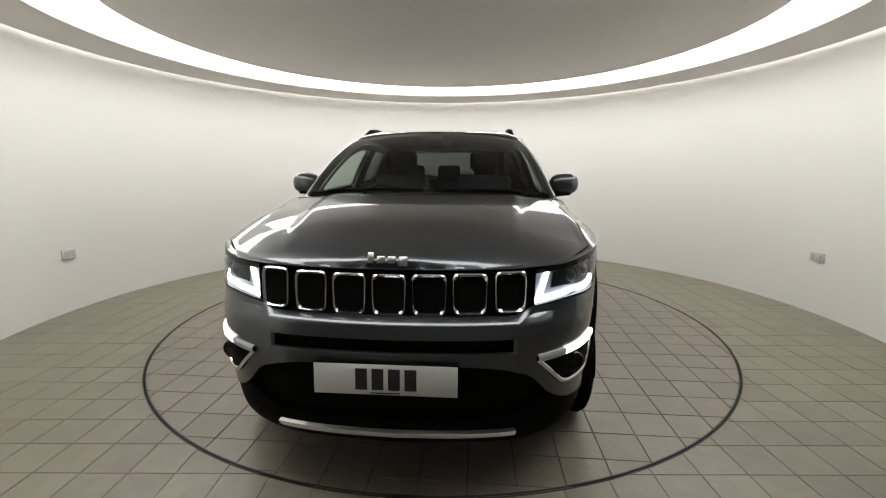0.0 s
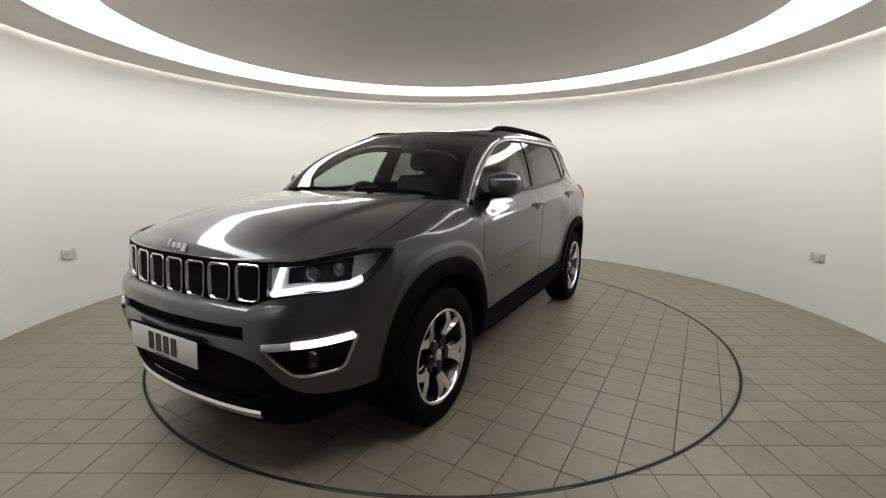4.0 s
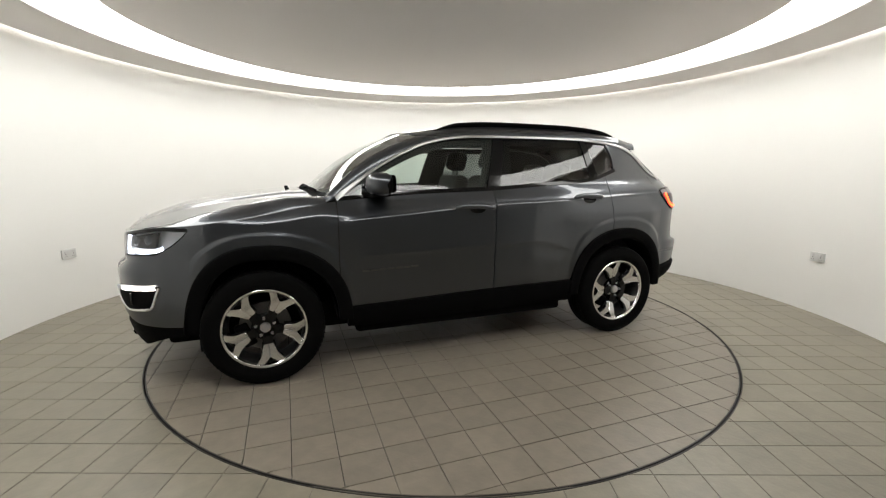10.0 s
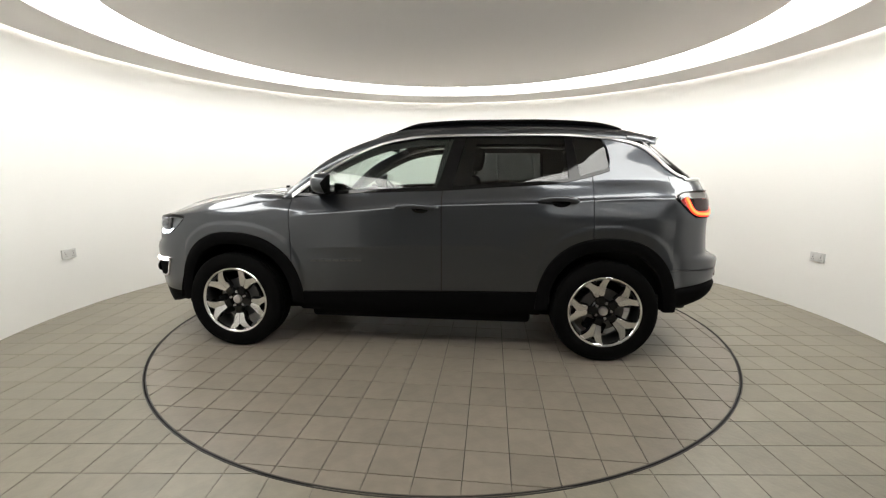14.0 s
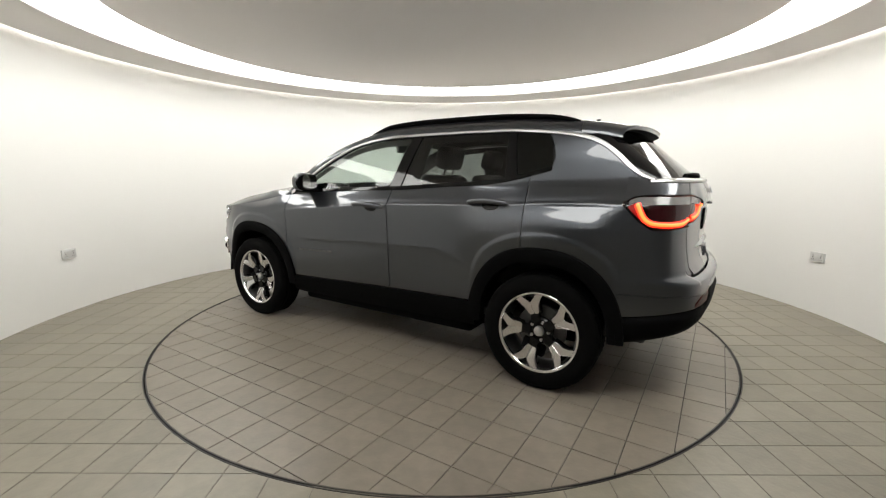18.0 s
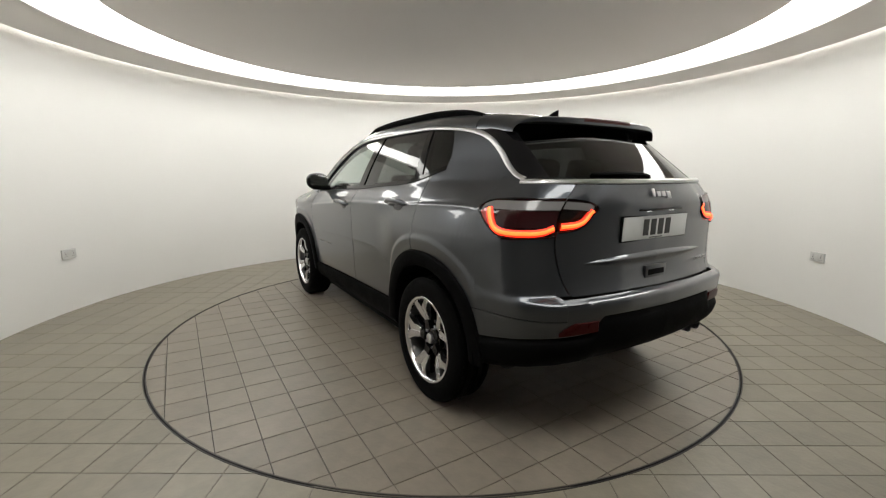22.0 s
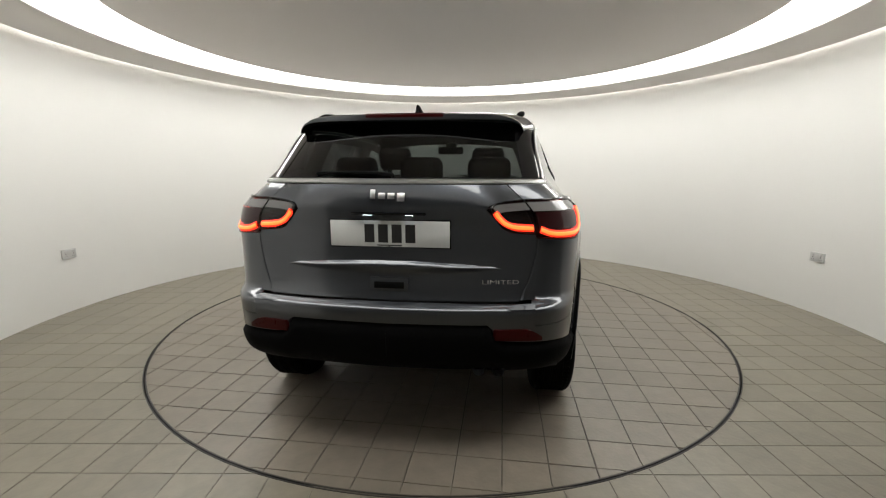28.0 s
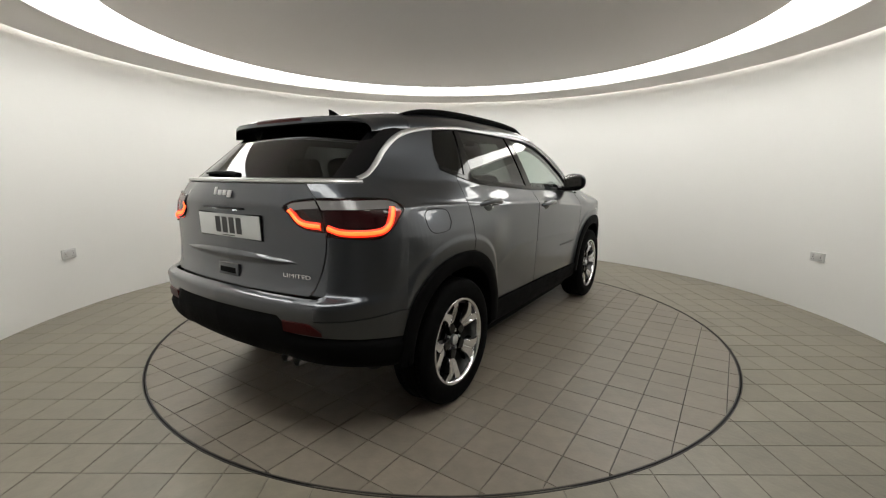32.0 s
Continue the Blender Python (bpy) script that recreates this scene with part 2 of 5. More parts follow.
tagged(link("ceiling_slab", bm, M_CEIL), "painted ceiling slab above the lights", "ceiling", kind="structure")
# unseen ceiling over the added entrance walls
bm = bmesh.new()
add_box(bm, xw - 0.15, xe + 0.15, END_Y - 0.15, ye0 + 0.1, 2.724, 2.82)
tagged(link("unseen_ceiling", bm, M_HALL), "unseen grey ceiling closing the entrance", "ceiling", kind="structure")

ring = tagged(empty("ring_light", pose(0, ROOM_Y, 0)), "large glowing white ring light set into the ceiling", "ceiling light")
bm = bmesh.new()
lathe(bm, [(DISC_R + 0.002, SOFFIT_Z + 0.075), (SOFFIT_IN - 0.002, SOFFIT_Z + 0.055), (SOFFIT_IN - 0.002, SOFFIT_Z + 0.095), (DISC_R + 0.002, SOFFIT_Z + 0.095)], 160, None, True)
part("diffuser", bm, M_RING, ring, "glowing white ring diffuser")
for nm, r0, r1 in (("inner_trim", DISC_R - 0.004, DISC_R + 0.004), ("outer_trim", SOFFIT_IN - 0.006, SOFFIT_IN + 0.002)):
    bm = bmesh.new()
    zt = SOFFIT_Z + (0.064 if nm == "inner_trim" else 0.026)
    lathe(bm, [(r0, zt), (r1, zt), (r1, zt + 0.02), (r0, zt + 0.02)], 160, None, True)
    part(nm, bm, M_SOFFIT, ring, "thin painted trim ring")
cove = tagged(empty("cove_light", pose(0, ROOM_Y, 0)), "hidden light strip glowing along the top of the wall", "cove light")
bm = bmesh.new()
lathe(bm, [(SOFFIT_OUT - 0.075, SOFFIT_Z + 0.056), (SOFFIT_OUT - 0.02, SOFFIT_Z + 0.056), (SOFFIT_OUT - 0.02, SOFFIT_Z + 0.085), (SOFFIT_OUT - 0.075, SOFFIT_Z + 0.085)], 160, None, True)
part("light_strip", bm, M_COVE, cove, "glowing white strip")

# floor bed under the tiles, with the round pit of the turntable
bm = bmesh.new()
lathe(bm, [(TABLE_R + 0.004, -0.12), (TABLE_R + 0.004, -0.0028), (WALL_R + 0.1, -0.0028), (WALL_R + 0.1, -0.12)], 160, None, True)
add_box(bm, xw - 0.15, xe + 0.15, END_Y - 0.15, ye0, -0.12, -0.0033)
floor = tagged(link("floor", bm, M_JOINT), "beige square floor tiles with dark joints", "floor", kind="structure")
bm = bmesh.new()
lathe(bm, [(TABLE_R + 0.004, -0.10), (TABLE_R + 0.004, 0.001), (TABLE_R + 0.008, 0.001), (TABLE_R + 0.008, -0.10)], 160, None, True)
part("edge_trim", bm, M_STEEL, floor, "dark steel edge trim")
bm = bmesh.new()
add_box(bm, -3.7, 3.7, -6.9, 3.7, -0.20, -0.13)
tagged(link("floor_base", bm, M_DARK), "dark base under the floor", "floor", kind="structure")

table = tagged(empty("turntable"), "round turntable paved with beige square tiles", "turntable")
bm = bmesh.new()
lathe(bm, [(0.001, -0.006), (TABLE_R - 0.010, -0.006), (TABLE_R - 0.010, -0.10), (0.001, -0.10)], 160, None)
part("platform", bm, M_GROUT, table)
bm = bmesh.new()
lathe(bm, [(TABLE_R - 0.0095, -0.10), (TABLE_R - 0.0095, 0.001), (TABLE_R - 0.0045, 0.001), (TABLE_R - 0.0045, -0.10)], 160, None, True)
part("rim", bm, M_STEEL, table, "dark steel rim")


def socket(x, y, z):
    """A double wall socket on the round wall."""
    a = math.degrees(math.atan2(y - ROOM_Y, x))
    s = tagged(empty("wall_socket", pose(math.cos(radians(a)) * WALL_R, ROOM_Y + math.sin(radians(a)) * WALL_R, z, 0, 0, a)), "white plastic double wall socket on the curved wall", "socket", "wall sockets")
    bm = bmesh.new()
    add_box(bm, -0.014, 0.004, -0.073, 0.073, -0.043, 0.043, 0.004)
    part("plate", bm, M_WHITE, s)
    for k in (-1, 1):
        bm = bmesh.new()
        add_box(bm, -0.019, -0.013, k * 0.04 - 0.012, k * 0.04 + 0.012, 0.012, 0.032, 0.002)
        part("switch", bm, M_WHITE, s)
        # holes are not cut: thin dark blocks paint the shade inside them
        bm = bmesh.new()
        add_box(bm, -0.0155, -0.013, k * 0.04 - 0.003, k * 0.04 + 0.003, -0.004, 0.006)
        add_box(bm, -0.0155, -0.013, k * 0.04 - 0.014, k * 0.04 - 0.007, -0.022, -0.018)
        add_box(bm, -0.0155, -0.013, k * 0.04 + 0.007, k * 0.04 + 0.014, -0.022, -0.018)
        part("hole_shade", bm, M_DARK, s, "raised dark marks for the shaded socket holes")
    return s


socket(-3.396, 0.155, 0.535)
socket(3.465, 0.153, 0.525)

import functools

# ---- the car: one smooth outline O(s, z) for its sides and ends ----
# s runs 0 (middle of the nose) .. 19 (middle of the tail); negative s is the other side
KX = curve(range(20), [2.315, 2.306, 2.278, 2.215, 2.105, 1.940, 1.70, 1.45, 1.0, 0.45, -0.1, -0.6, -1.1, -1.45, -1.70, -1.86, -1.94, -1.985, -2.01, -2.02])
KY = curve(range(20), [0, 0.20, 0.42, 0.60, 0.73, 0.81, 0.862, 0.882, 0.884, 0.884, 0.885, 0.886, 0.884, 0.870, 0.835, 0.765, 0.66, 0.46, 0.23, 0])
WF = curve([0, 2, 3, 4, 5, 6, 19], [1, 1, 0.92, 0.7, 0.35, 0, 0])
WR = curve([0, 12.6, 13.4, 14, 15, 16, 19], [0, 0, 0.07, 0.28, 0.72, 1, 1])
DF = curve([0.18, 0.30, 0.40, 0.55, 0.68, 0.735, 0.76, 0.85, 0.93, 1.0], [-0.12, -0.035, -0.008, 0.009, 0.008, -0.002, -0.040, -0.048, -0.058, -0.09])
DR = curve([0.25, 0.40, 0.50, 0.60, 0.70, 0.716, 0.728, 0.745, 0.80, 0.95, 1.08, 1.18, 1.238, 1.27, 1.40, 1.55], [0.14, 0.035, -0.012, -0.026, -0.034, -0.026, 0.000, 0.038, 0.05, 0.06, 0.058, 0.066, 0.078, 0.135, 0.32, 0.50])
FY = curve([0.20, 0.35, 0.50, 0.68, 0.85, 0.965, 0.985], [0.935, 0.962, 0.978, 0.988, 0.998, 1.003, 1.0027])
TILT = curve([2.3, 1.3, 0.95, 0.0, -1.0, -1.6, -2.0], [-0.01, -0.01, -0.02, 0.0, 0.035, 0.045, 0.045])

# height of the shoulder crease along the side
CREASE = curve([2.3, 1.7, 1.45, 1.258, 1.146, 0.99, 0.5, 0.0, -0.73, -1.0, -1.5, -2.0], [0.955, 0.930, 0.914, 0.930, 0.952, 0.976, 1.018, 1.058, 1.083, 1.096, 1.116, 1.12])
LEDGE = curve([1.08, 1.098, 1.108, 1.125, 1.235], [0, 0, 0.9, 1, 0])
TAPER = curve([0.98, 1.08, 1.13, 1.16, 1.245, 1.36, 1.52], [0, 0.20, 0.38, 0.48, 0.84, 0.94, 0.86])
CHEEK = curve([0.5, 0.66, 0.78, 0.88, 0.95], [0, 0.6, 1, 0.7, 0])
LEAN = curve([1.18, 1.24, 1.30, 1.36, 1.42, 1.48, 1.54], [0, 0.004, 0.008, 0.010, 0.008, 0.004, 0])
HAUNCH = curve([2.0, -0.55, -0.85, -1.45, -1.62, -2.0], [0, 0, 1, 1, 0, 0])
BULGE = curve([0.60, 0.80, 0.93, 0.965, 1.085, 1.10, 1.12, 1.2], [0, 0.5, 1, 0.85, -0.85, -1.0, -0.9, 0])


# above the crease: the step and shoulder of the doors, the round edge of the wing, and the windows
SHOULDER = curve([0, 0.005, 0.012, 0.019, 0.03, 0.06, 0.12, 0.25], [1.0027, 1.0005, 0.9938, 0.989, 0.985, 0.971, 0.938, 0.86])
WING = curve([0, 0.06, 0.10, 0.15, 0.25], [1.002, 1.000, 0.991, 0.966, 0.90])
GLASS = curve([1.10, 1.16, 1.22, 1.28, 1.34, 1.40, 1.46, 1.52, 1.58, 1.64], [0.938, 0.917, 0.894, 0.8695, 0.843, 0.814, 0.781, 0.742, 0.694, 0.64])
# ridge low on the doors
RIDGE = curve([1.0, 0.9, 0.0, -0.42, -0.55, -0.75, -0.8], [0.755, 0.757, 0.785, 0.790, 0.765, 0.70, 0.69])
RIDGE_K = curve([1.0, 0.9, 0.75, -0.62, -0.76, -0.8], [0, 0, 1, 1, 0, 0])


def smooth(t):
    t = min(1.0, max(0.0, t))
    return t * t * (3 - 2 * t)


def profile(x, z):
    """Half width against the widest, with the crease at its height."""
    c, t = CREASE(x), TILT(x)
    if z <= c:
        return FY(z - t * (1 - max(0, (z - 0.2) / (c - 0.2))) if z < 0.2 else 0.2 + (z - 0.2) * (0.985 - 0.2) / (c - 0.2))
    h, k = z - c, smooth((x - 0.80) / 0.40)
    low = SHOULDER(h) + (WING(h) - SHOULDER(h)) * k
    top = GLASS(z - t) - 0.030 * smooth((x - 0.05) / 0.9)
    return low + (top - low) * smooth((h - 0.06 * k) / 0.14)


def O(s, z, off=0.0):
    g = -1.0 if s < 0 else 1.0
    a = min(abs(s), 19.0)
    x = KX(a) + WF(a) * DF(z) + WR(a) * DR(z)
    if 2.6 < a < 5.8:
        x += 0.018 * (1 - ((a - 4.2) / 1.6) ** 2) * CHEEK(z)
    p = Vector((x, KY(a) * profile(x, z), z))
    if a > 16.7 and 1.09 < z < 1.24:
        # ledge across the tailgate over the plate
        k = min(1.0, (a - 16.7) / 0.45)
        p.x -= 0.020 * LEDGE(z) * k * k * (3 - 2 * k)
    if x < -0.95 and z > 1.18:
        p.y -= LEAN(z) * min(1.0, (-0.95 - x) / 0.2) * min(1.0, p.y / 0.4)
    if x < -0.9 and z > 0.98:
        k = min(1.0, (-0.9 - x) / 0.8)
        p.y -= 0.10 * TAPER(z) * k * k * (3 - 2 * k) * min(1.0, p.y / 0.5)
    if -1.75 < x < -0.5 and 0.6 < z < 1.2:
        p.y += 0.020 * HAUNCH(x) * BULGE(z)
    if -0.8 < x < 1.0 and 0.55 < z < 0.95:
        d = z - RIDGE(x)
        p.y += 0.0035 * RIDGE_K(x) * (math.exp(-d / 0.05) if d > 0 else math.exp(d / 0.018))
    if 0.3 < z < 1.05 and 4.5 < a < 15:
        # flared sheet metal round the wheel arches
        for cx, af, ar, b in ((1.451, 0.425, 0.525, 0.505), (-1.185, 0.465, 0.465, 0.513)):
            r = ((abs(x - cx) / (af if x > cx else ar)) ** 2.3 + (max(z - 0.35, 0) / b) ** 2.3) ** (1 / 2.3)
            rl = 1.05 + 0.13 * min(1.0, max(0.0, (z - 0.5) / 0.3))
            k = min(1.0, max(0.0, (rl - r) / 0.07))
            p.y += 0.009 * k * k * (3 - 2 * k)
    if off:
        e = 0.02
        a1, a2 = max(a - e, 0), min(a + e, 19)
        t1 = O(a2, z) - O(a1, z)
        t2 = O(a, z + e) - O(a, z - e)
        n = t2.cross(t1)
        if n.length > 1e-9:
            n.normalize()
            if n.x * p.x * 0.3 + n.y * p.y < 0:
                n = -n
            p += n * off
    p.y *= g
    return p


TOPX = curve([1.245, 1.268, 1.31, 1.385, 1.445, 1.480, 1.505], [-1.72, -1.66, -1.60, -1.52, -1.44, -1.36, -1.24])


@functools.lru_cache(maxsize=None)
def s_at(x, z=0.8):
    """s of the side point at that x."""
    lo, hi = 0.0, 19.0
    for _ in range(40):
        m = (lo + hi) / 2
        if O(m, z).x > x:
            lo = m
        else:
            hi = m
    return lo


def s_y(y, z, front=True):
    """s of the nose or tail point at that half width."""
    lo, hi = (0.0, 6.0) if front else (19.0, 13.0)
    for _ in range(40):
        m = (lo + hi) / 2
        if O(m, z).y < y:
            lo = m
        else:
            hi = m
    return lo


FRONT_HUB, REAR_HUB, HUB_Z, HUB_Y = 1.451, -1.185, 0.350, 0.79


def arch(x, grow=0.0):
    """Lower limit of the bodywork over the wheels; grow < 0 is nearer the tyre."""
    out = 0.0
    for cx, af, ar, b in ((FRONT_HUB, 0.425, 0.525, 0.505), (REAR_HUB, 0.465, 0.465, 0.513)):
        dx = x - cx
        a = (af if dx > 0 else ar) + grow
        if abs(dx) < a:
            out = max(out, HUB_Z + (b + grow) * (1 - (abs(dx) / a) ** 2.3) ** (1 / 2.3))
    return out


BELT = curve([1.0, 0.6, 0.3, -0.1, -0.44, -0.82, -0.96, -1.06, -1.15, -1.19, -1.25, -1.5, -1.72], [1.115, 1.145, 1.158, 1.172, 1.195, 1.22, 1.242, 1.267, 1.292, 1.305, 1.305, 1.275, 1.245])
TOPL = curve([1.0, 0.88, 0.75, 0.54, 0.35, 0.15, 0.0, -0.5, -0.84, -1.05, -1.24, -1.36, -1.44, -1.52, -1.60, -1.66, -1.72], [1.115, 1.205, 1.295, 1.41, 1.485, 1.522, 1.534, 1.540, 1.538, 1.525, 1.505, 1.480, 1.445, 1.385, 1.31, 1.268, 1.245])
HOOD_C = curve([2.24, 2.237, 2.226, 2.19, 2.10, 1.9, 1.6, 1.3, 1.0], [0.930, 0.949, 0.963, 0.984, 1.022, 1.082, 1.124, 1.150, 1.158])
HOOD_E = curve([2.24, 2.18, 2.1, 2.0, 1.927, 1.87, 1.787, 1.702, 1.62, 1.535, 1.448, 1.358, 1.265, 1.13, 1.0], [0.930, 0.938, 0.953, 0.972, 0.988, 1.006, 1.033, 1.056, 1.075, 1.089, 1.103, 1.118, 1.130, 1.128, 1.106])
# top of the wing's side, and half width of the hood's crease
EDGE = curve([2.24, 2.1, 2.0, 1.927, 1.85, 1.7, 1.5, 1.3, 1.13, 1.0], [0.930, 0.945, 0.962, 0.975, 0.977, 0.992, 1.018, 1.052, 1.085, 1.102])
HOOD_Y = curve([2.2, 1.95, 1.8, 1.6, 1.44, 1.2, 1.0], [0.75, 0.745, 0.735, 0.725, 0.733, 0.785, 0.835])

car = tagged(empty("car"), "dark grey sport utility car with black cladding on a turntable", "car")


def spread(s0, s1, n):
    """Parameters 0..1 from s0 to s1, closer together round the wheel arches."""
    us = [i / n for i in range(n + 1)]
    a, b = min(abs(s0), abs(s1)), max(abs(s0), abs(s1))
    for cx, f, r in ((FRONT_HUB, 0.425, 0.525), (REAR_HUB, 0.465, 0.465)):
        for k in range(-15, 16):
            w = math.sin(radians(6.0 * k))
            s = s_at(cx + w * (f if w > 0 else r) * 0.9995, 0.6)
            if a + 0.01 < s < b - 0.01:
                us.append((s - abs(s0)) / (abs(s1) - abs(s0)))
        for k in range(1, 11):
            for x in (cx + f * (1 + 0.02 * k), cx - r * (1 + 0.02 * k)):
                s = s_at(x, 0.6)
                if a + 0.01 < s < b - 0.01:
                    us.append((s - abs(s0)) / (abs(s1) - abs(s0)))
    us.sort()
    return [u for i, u in enumerate(us) if i == 0 or u - us[i - 1] > 0.004]


def val(f, t):
    return f(t) if callable(f) else f


def patch(bm, s0, s1, lo, hi, n=16, m=8, off=0.0, side=1, arches=False):
    """A piece of the outline: s0, s1 may depend on the height fraction, lo and hi on s."""
    us = spread(val(s0, 0.5), val(s1, 0.5), n) if arches else [i / n for i in range(n + 1)]
    rows = []
    for u in us:
        row = []
        for j in range(m + 1):
            v = j / m
            a, b = val(s0, v), val(s1, v)
            s = a + (b - a) * u
            l, h = val(lo, s), val(hi, s)
            z = l + (h - l) * v
            row.append(O(s * side, z, off(u, v) if callable(off) else off))
        rows.append(row)
    add_grid(bm, rows)
    return bm


def skirt(bm, depth=0.016, toward=(0.85, 0.0, 0.8)):
    """Folds the free edges inwards, so that a panel has thickness."""
    bmesh.ops.remove_doubles(bm, verts=bm.verts, dist=0.0004)
    edges = [e for e in bm.edges if e.is_boundary]
    new_v = {}
    for e in edges:
        for v in e.verts:
            if v not in new_v:
                d = Vector((v.co.x * toward[0], toward[1], toward[2])) - v.co
                new_v[v] = bm.verts.new(v.co + d.normalized() * depth)
    for e in edges:
        a, b = e.verts
        try:
            bm.faces.new((a, b, new_v[b], new_v[a]))
        except ValueError:
            pass
    return bm


def panel(name, s0, s1, lo, hi, material=None, label="", n=16, m=8, off=0.0, side=1, arches=False, depth=0.016, parent=None):
    bm = patch(bmesh.new(), s0, s1, lo, hi, n, m, off, side, arches)
    skirt(bm, depth)
    return part(name, bm, material or M_PAINT, parent or car, label)


def xo(s):
    return O(abs(s), 0.8).x


SILL = curve([1.0, -0.05, -0.75], [0.435, 0.468, 0.48])
S_FW = s_at(1.0)            # fender to front door
S_B = s_at(-0.075)          # front to rear door
S_C = s_at(-1.075)          # rear door to quarter
S_HL = s_at(1.815, 0.95)    # rear tip of the headlamp
S_HI = s_y(0.525, 0.88)     # inner end of the headlamp
S_TI = s_y(0.62, 1.05, False)   # tailgate edge
S_TIP = s_at(-1.60, 1.10)
S_GI = s_y(0.43, 1.1, False)
S_FA = s_at(1.88, 0.6)      # bumper to front arch
S_RA = s_at(-1.655, 0.6)
HL_LO = curve([S_HI, S_HI + 0.9, s_at(2.0, 0.85), s_at(1.925, 0.9), s_at(1.85, 0.93), S_HL], [0.790, 0.815, 0.824, 0.856, 0.914, 0.955])
HL_HI = curve([S_HI, 3.2, s_at(2.04, 0.95), s_at(1.93, 0.95), S_HL], [0.926, 0.938, 0.960, 0.970, 0.963])
TL_LO = curve([S_TIP, S_TIP + 0.45, S_TIP + 0.9, S_TI], [1.115, 1.03, 0.992, 1.005])
TL_HI = curve([S_TIP, S_TIP + 0.35, S_TI], [1.128, 1.158, 1.158])
TI_LO = curve([S_TI, S_TI + 0.5, S_GI - 0.12, S_GI], [1.022, 1.028, 1.058, 1.118])
TI_HI = curve([S_TI, S_GI - 0.25, S_GI], [1.158, 1.148, 1.128])


def ze(s):
    return EDGE(O(abs(s), 0.95).x)


for g in (1, -1):
    # front wing: side up to the shoulder
    def wing_lo(s):
        return max(0.44, arch(O(s, 0.6).x, 0.0))
    bm = patch(bmesh.new(), S_HL, S_FW - 0.006, wing_lo, ze, 20, 76, 0, g, True)
    patch(bm, S_HI + 0.8, S_HL, lambda s: HL_HI(s) + 0.003, lambda s: max(ze(s), HL_HI(s) + 0.004), 16, 4, 0, g)
    skirt(bm)
    part("front_wing", bm, M_PAINT, car)
    # doors
    panel("front_door", S_FW + 0.006, S_B - 0.006, lambda s: max(SILL(O(s, 0.7).x), arch(O(s, 0.6).x)), lambda s: BELT(xo(s)) - 0.012, n=20, m=110, side=g, arches=True)
    panel("rear_door", S_B + 0.006, S_C - 0.006, lambda s: max(SILL(O(s, 0.7).x), arch(O(s, 0.6).x)), lambda s: BELT(xo(s)) - 0.012, n=20, m=110, side=g, arches=True)
    # quarter panel with the broad rear pillar
    def quarter_lo(s):
        return max(0.646, arch(O(s, 0.6).x))
    bm = patch(bmesh.new(), S_C + 0.006, S_TIP, quarter_lo, lambda s: BELT(O(s, 1.25).x), 16, 84, 0, g, True)
    patch(bm, S_TIP, S_TI - 0.01, quarter_lo, lambda s: TL_LO(s) - 0.005, 20, 30, 0, g)
    patch(bm, S_TI - 0.01, lambda v: S_TI - 0.004 + 0.32 * (1 - v) ** 2, 0.740, TL_LO(S_TI) - 0.005, 5, 10, 0, g)
    patch(bm, S_TIP, S_TI - 0.01, lambda s: TL_HI(s) + 0.005, lambda s: BELT(O(s, 1.25).x) if s < S_TI - 0.02 else 1.25, 12, 3, 0, g)
    qw = curve([0, 0.3, 0.7, 1.0], [s_at(-1.185, 1.3), s_at(-1.196, 1.35), s_at(-1.180, 1.42), s_at(-1.145, 1.5)])
    patch(bm, qw, s_at(-1.70, 1.25), lambda s: BELT(O(s, 1.25).x), lambda s: max(TOPL(O(s, 1.38).x) - 0.006, BELT(O(s, 1.25).x)), 18, 8, 0, g)
    skirt(bm)
    part("quarter_panel", bm, M_PAINT, car)
    # front bumper corner and side
    S_G = s_y(0.46, 0.7)
    FRONT_LO = curve([S_G, S_G + 0.25, S_G + 0.8, S_G + 1.5, 5, 7], [0.558, 0.545, 0.455, 0.405, 0.39, 0.39])
    bm = patch(bmesh.new(), S_G, S_HL, FRONT_LO, lambda s: (HL_LO(s) if s > S_HI else 0.761 + 0.03 * max(0, (s - S_G) / (S_HI - S_G))) - 0.006, 18, 12, 0, g)
    bm2 = patch(bmesh.new(), S_HL, s_at(1.825, 0.6), lambda s: max(0.39, arch(O(s, 0.6).x)), lambda s: 0.95, 4, 12, 0, g)
    merge(bm, bm2)
    skirt(bm)
    part("front_bumper_corner", bm, M_PAINT, car)
    # arch cladding
    for cx, f, r in ((FRONT_HUB, 0.425, 0.525), (REAR_HUB, 0.465, 0.465)):
        bm = bmesh.new()
        rows = []
        for k in range(-30, 31):
            w = math.sin(radians(90 * k / 30))
            a = (f if w > 0 else r)
            cz = max(0, 1 - abs(w) ** 2.3) ** (1 / 2.3)
            row = []
            for gr, off in ((0.002, 0.002), (-0.004, 0.016), (-0.02, 0.021), (-0.07, 0.020), (-0.083, 0.012), (-0.085, -0.05)):
                x = cx + w * (a + gr)
                z = HUB_Z + cz * (0.51 + gr)
                z = max(z, 0.36)
                row.append(O(g * s_at(x, z), z, off))
            rows.append(row)
        add_grid(bm, rows)
        part("arch_cladding", bm, M_BLACK, car, "black plastic wheel arch cladding")
    # rocker
    bm = patch(bmesh.new(), s_at(0.955, 0.4), s_at(-0.755, 0.4), lambda s: 0.285 + 0.02 * (s - 8) / 4, lambda s: SILL(O(s, 0.7).x) - 0.005, 14, 6, lambda u, v: 0.012 - 0.03 * (1 - v) ** 3, g)
    skirt(bm, 0.06, (0.98, 0, 0.4))
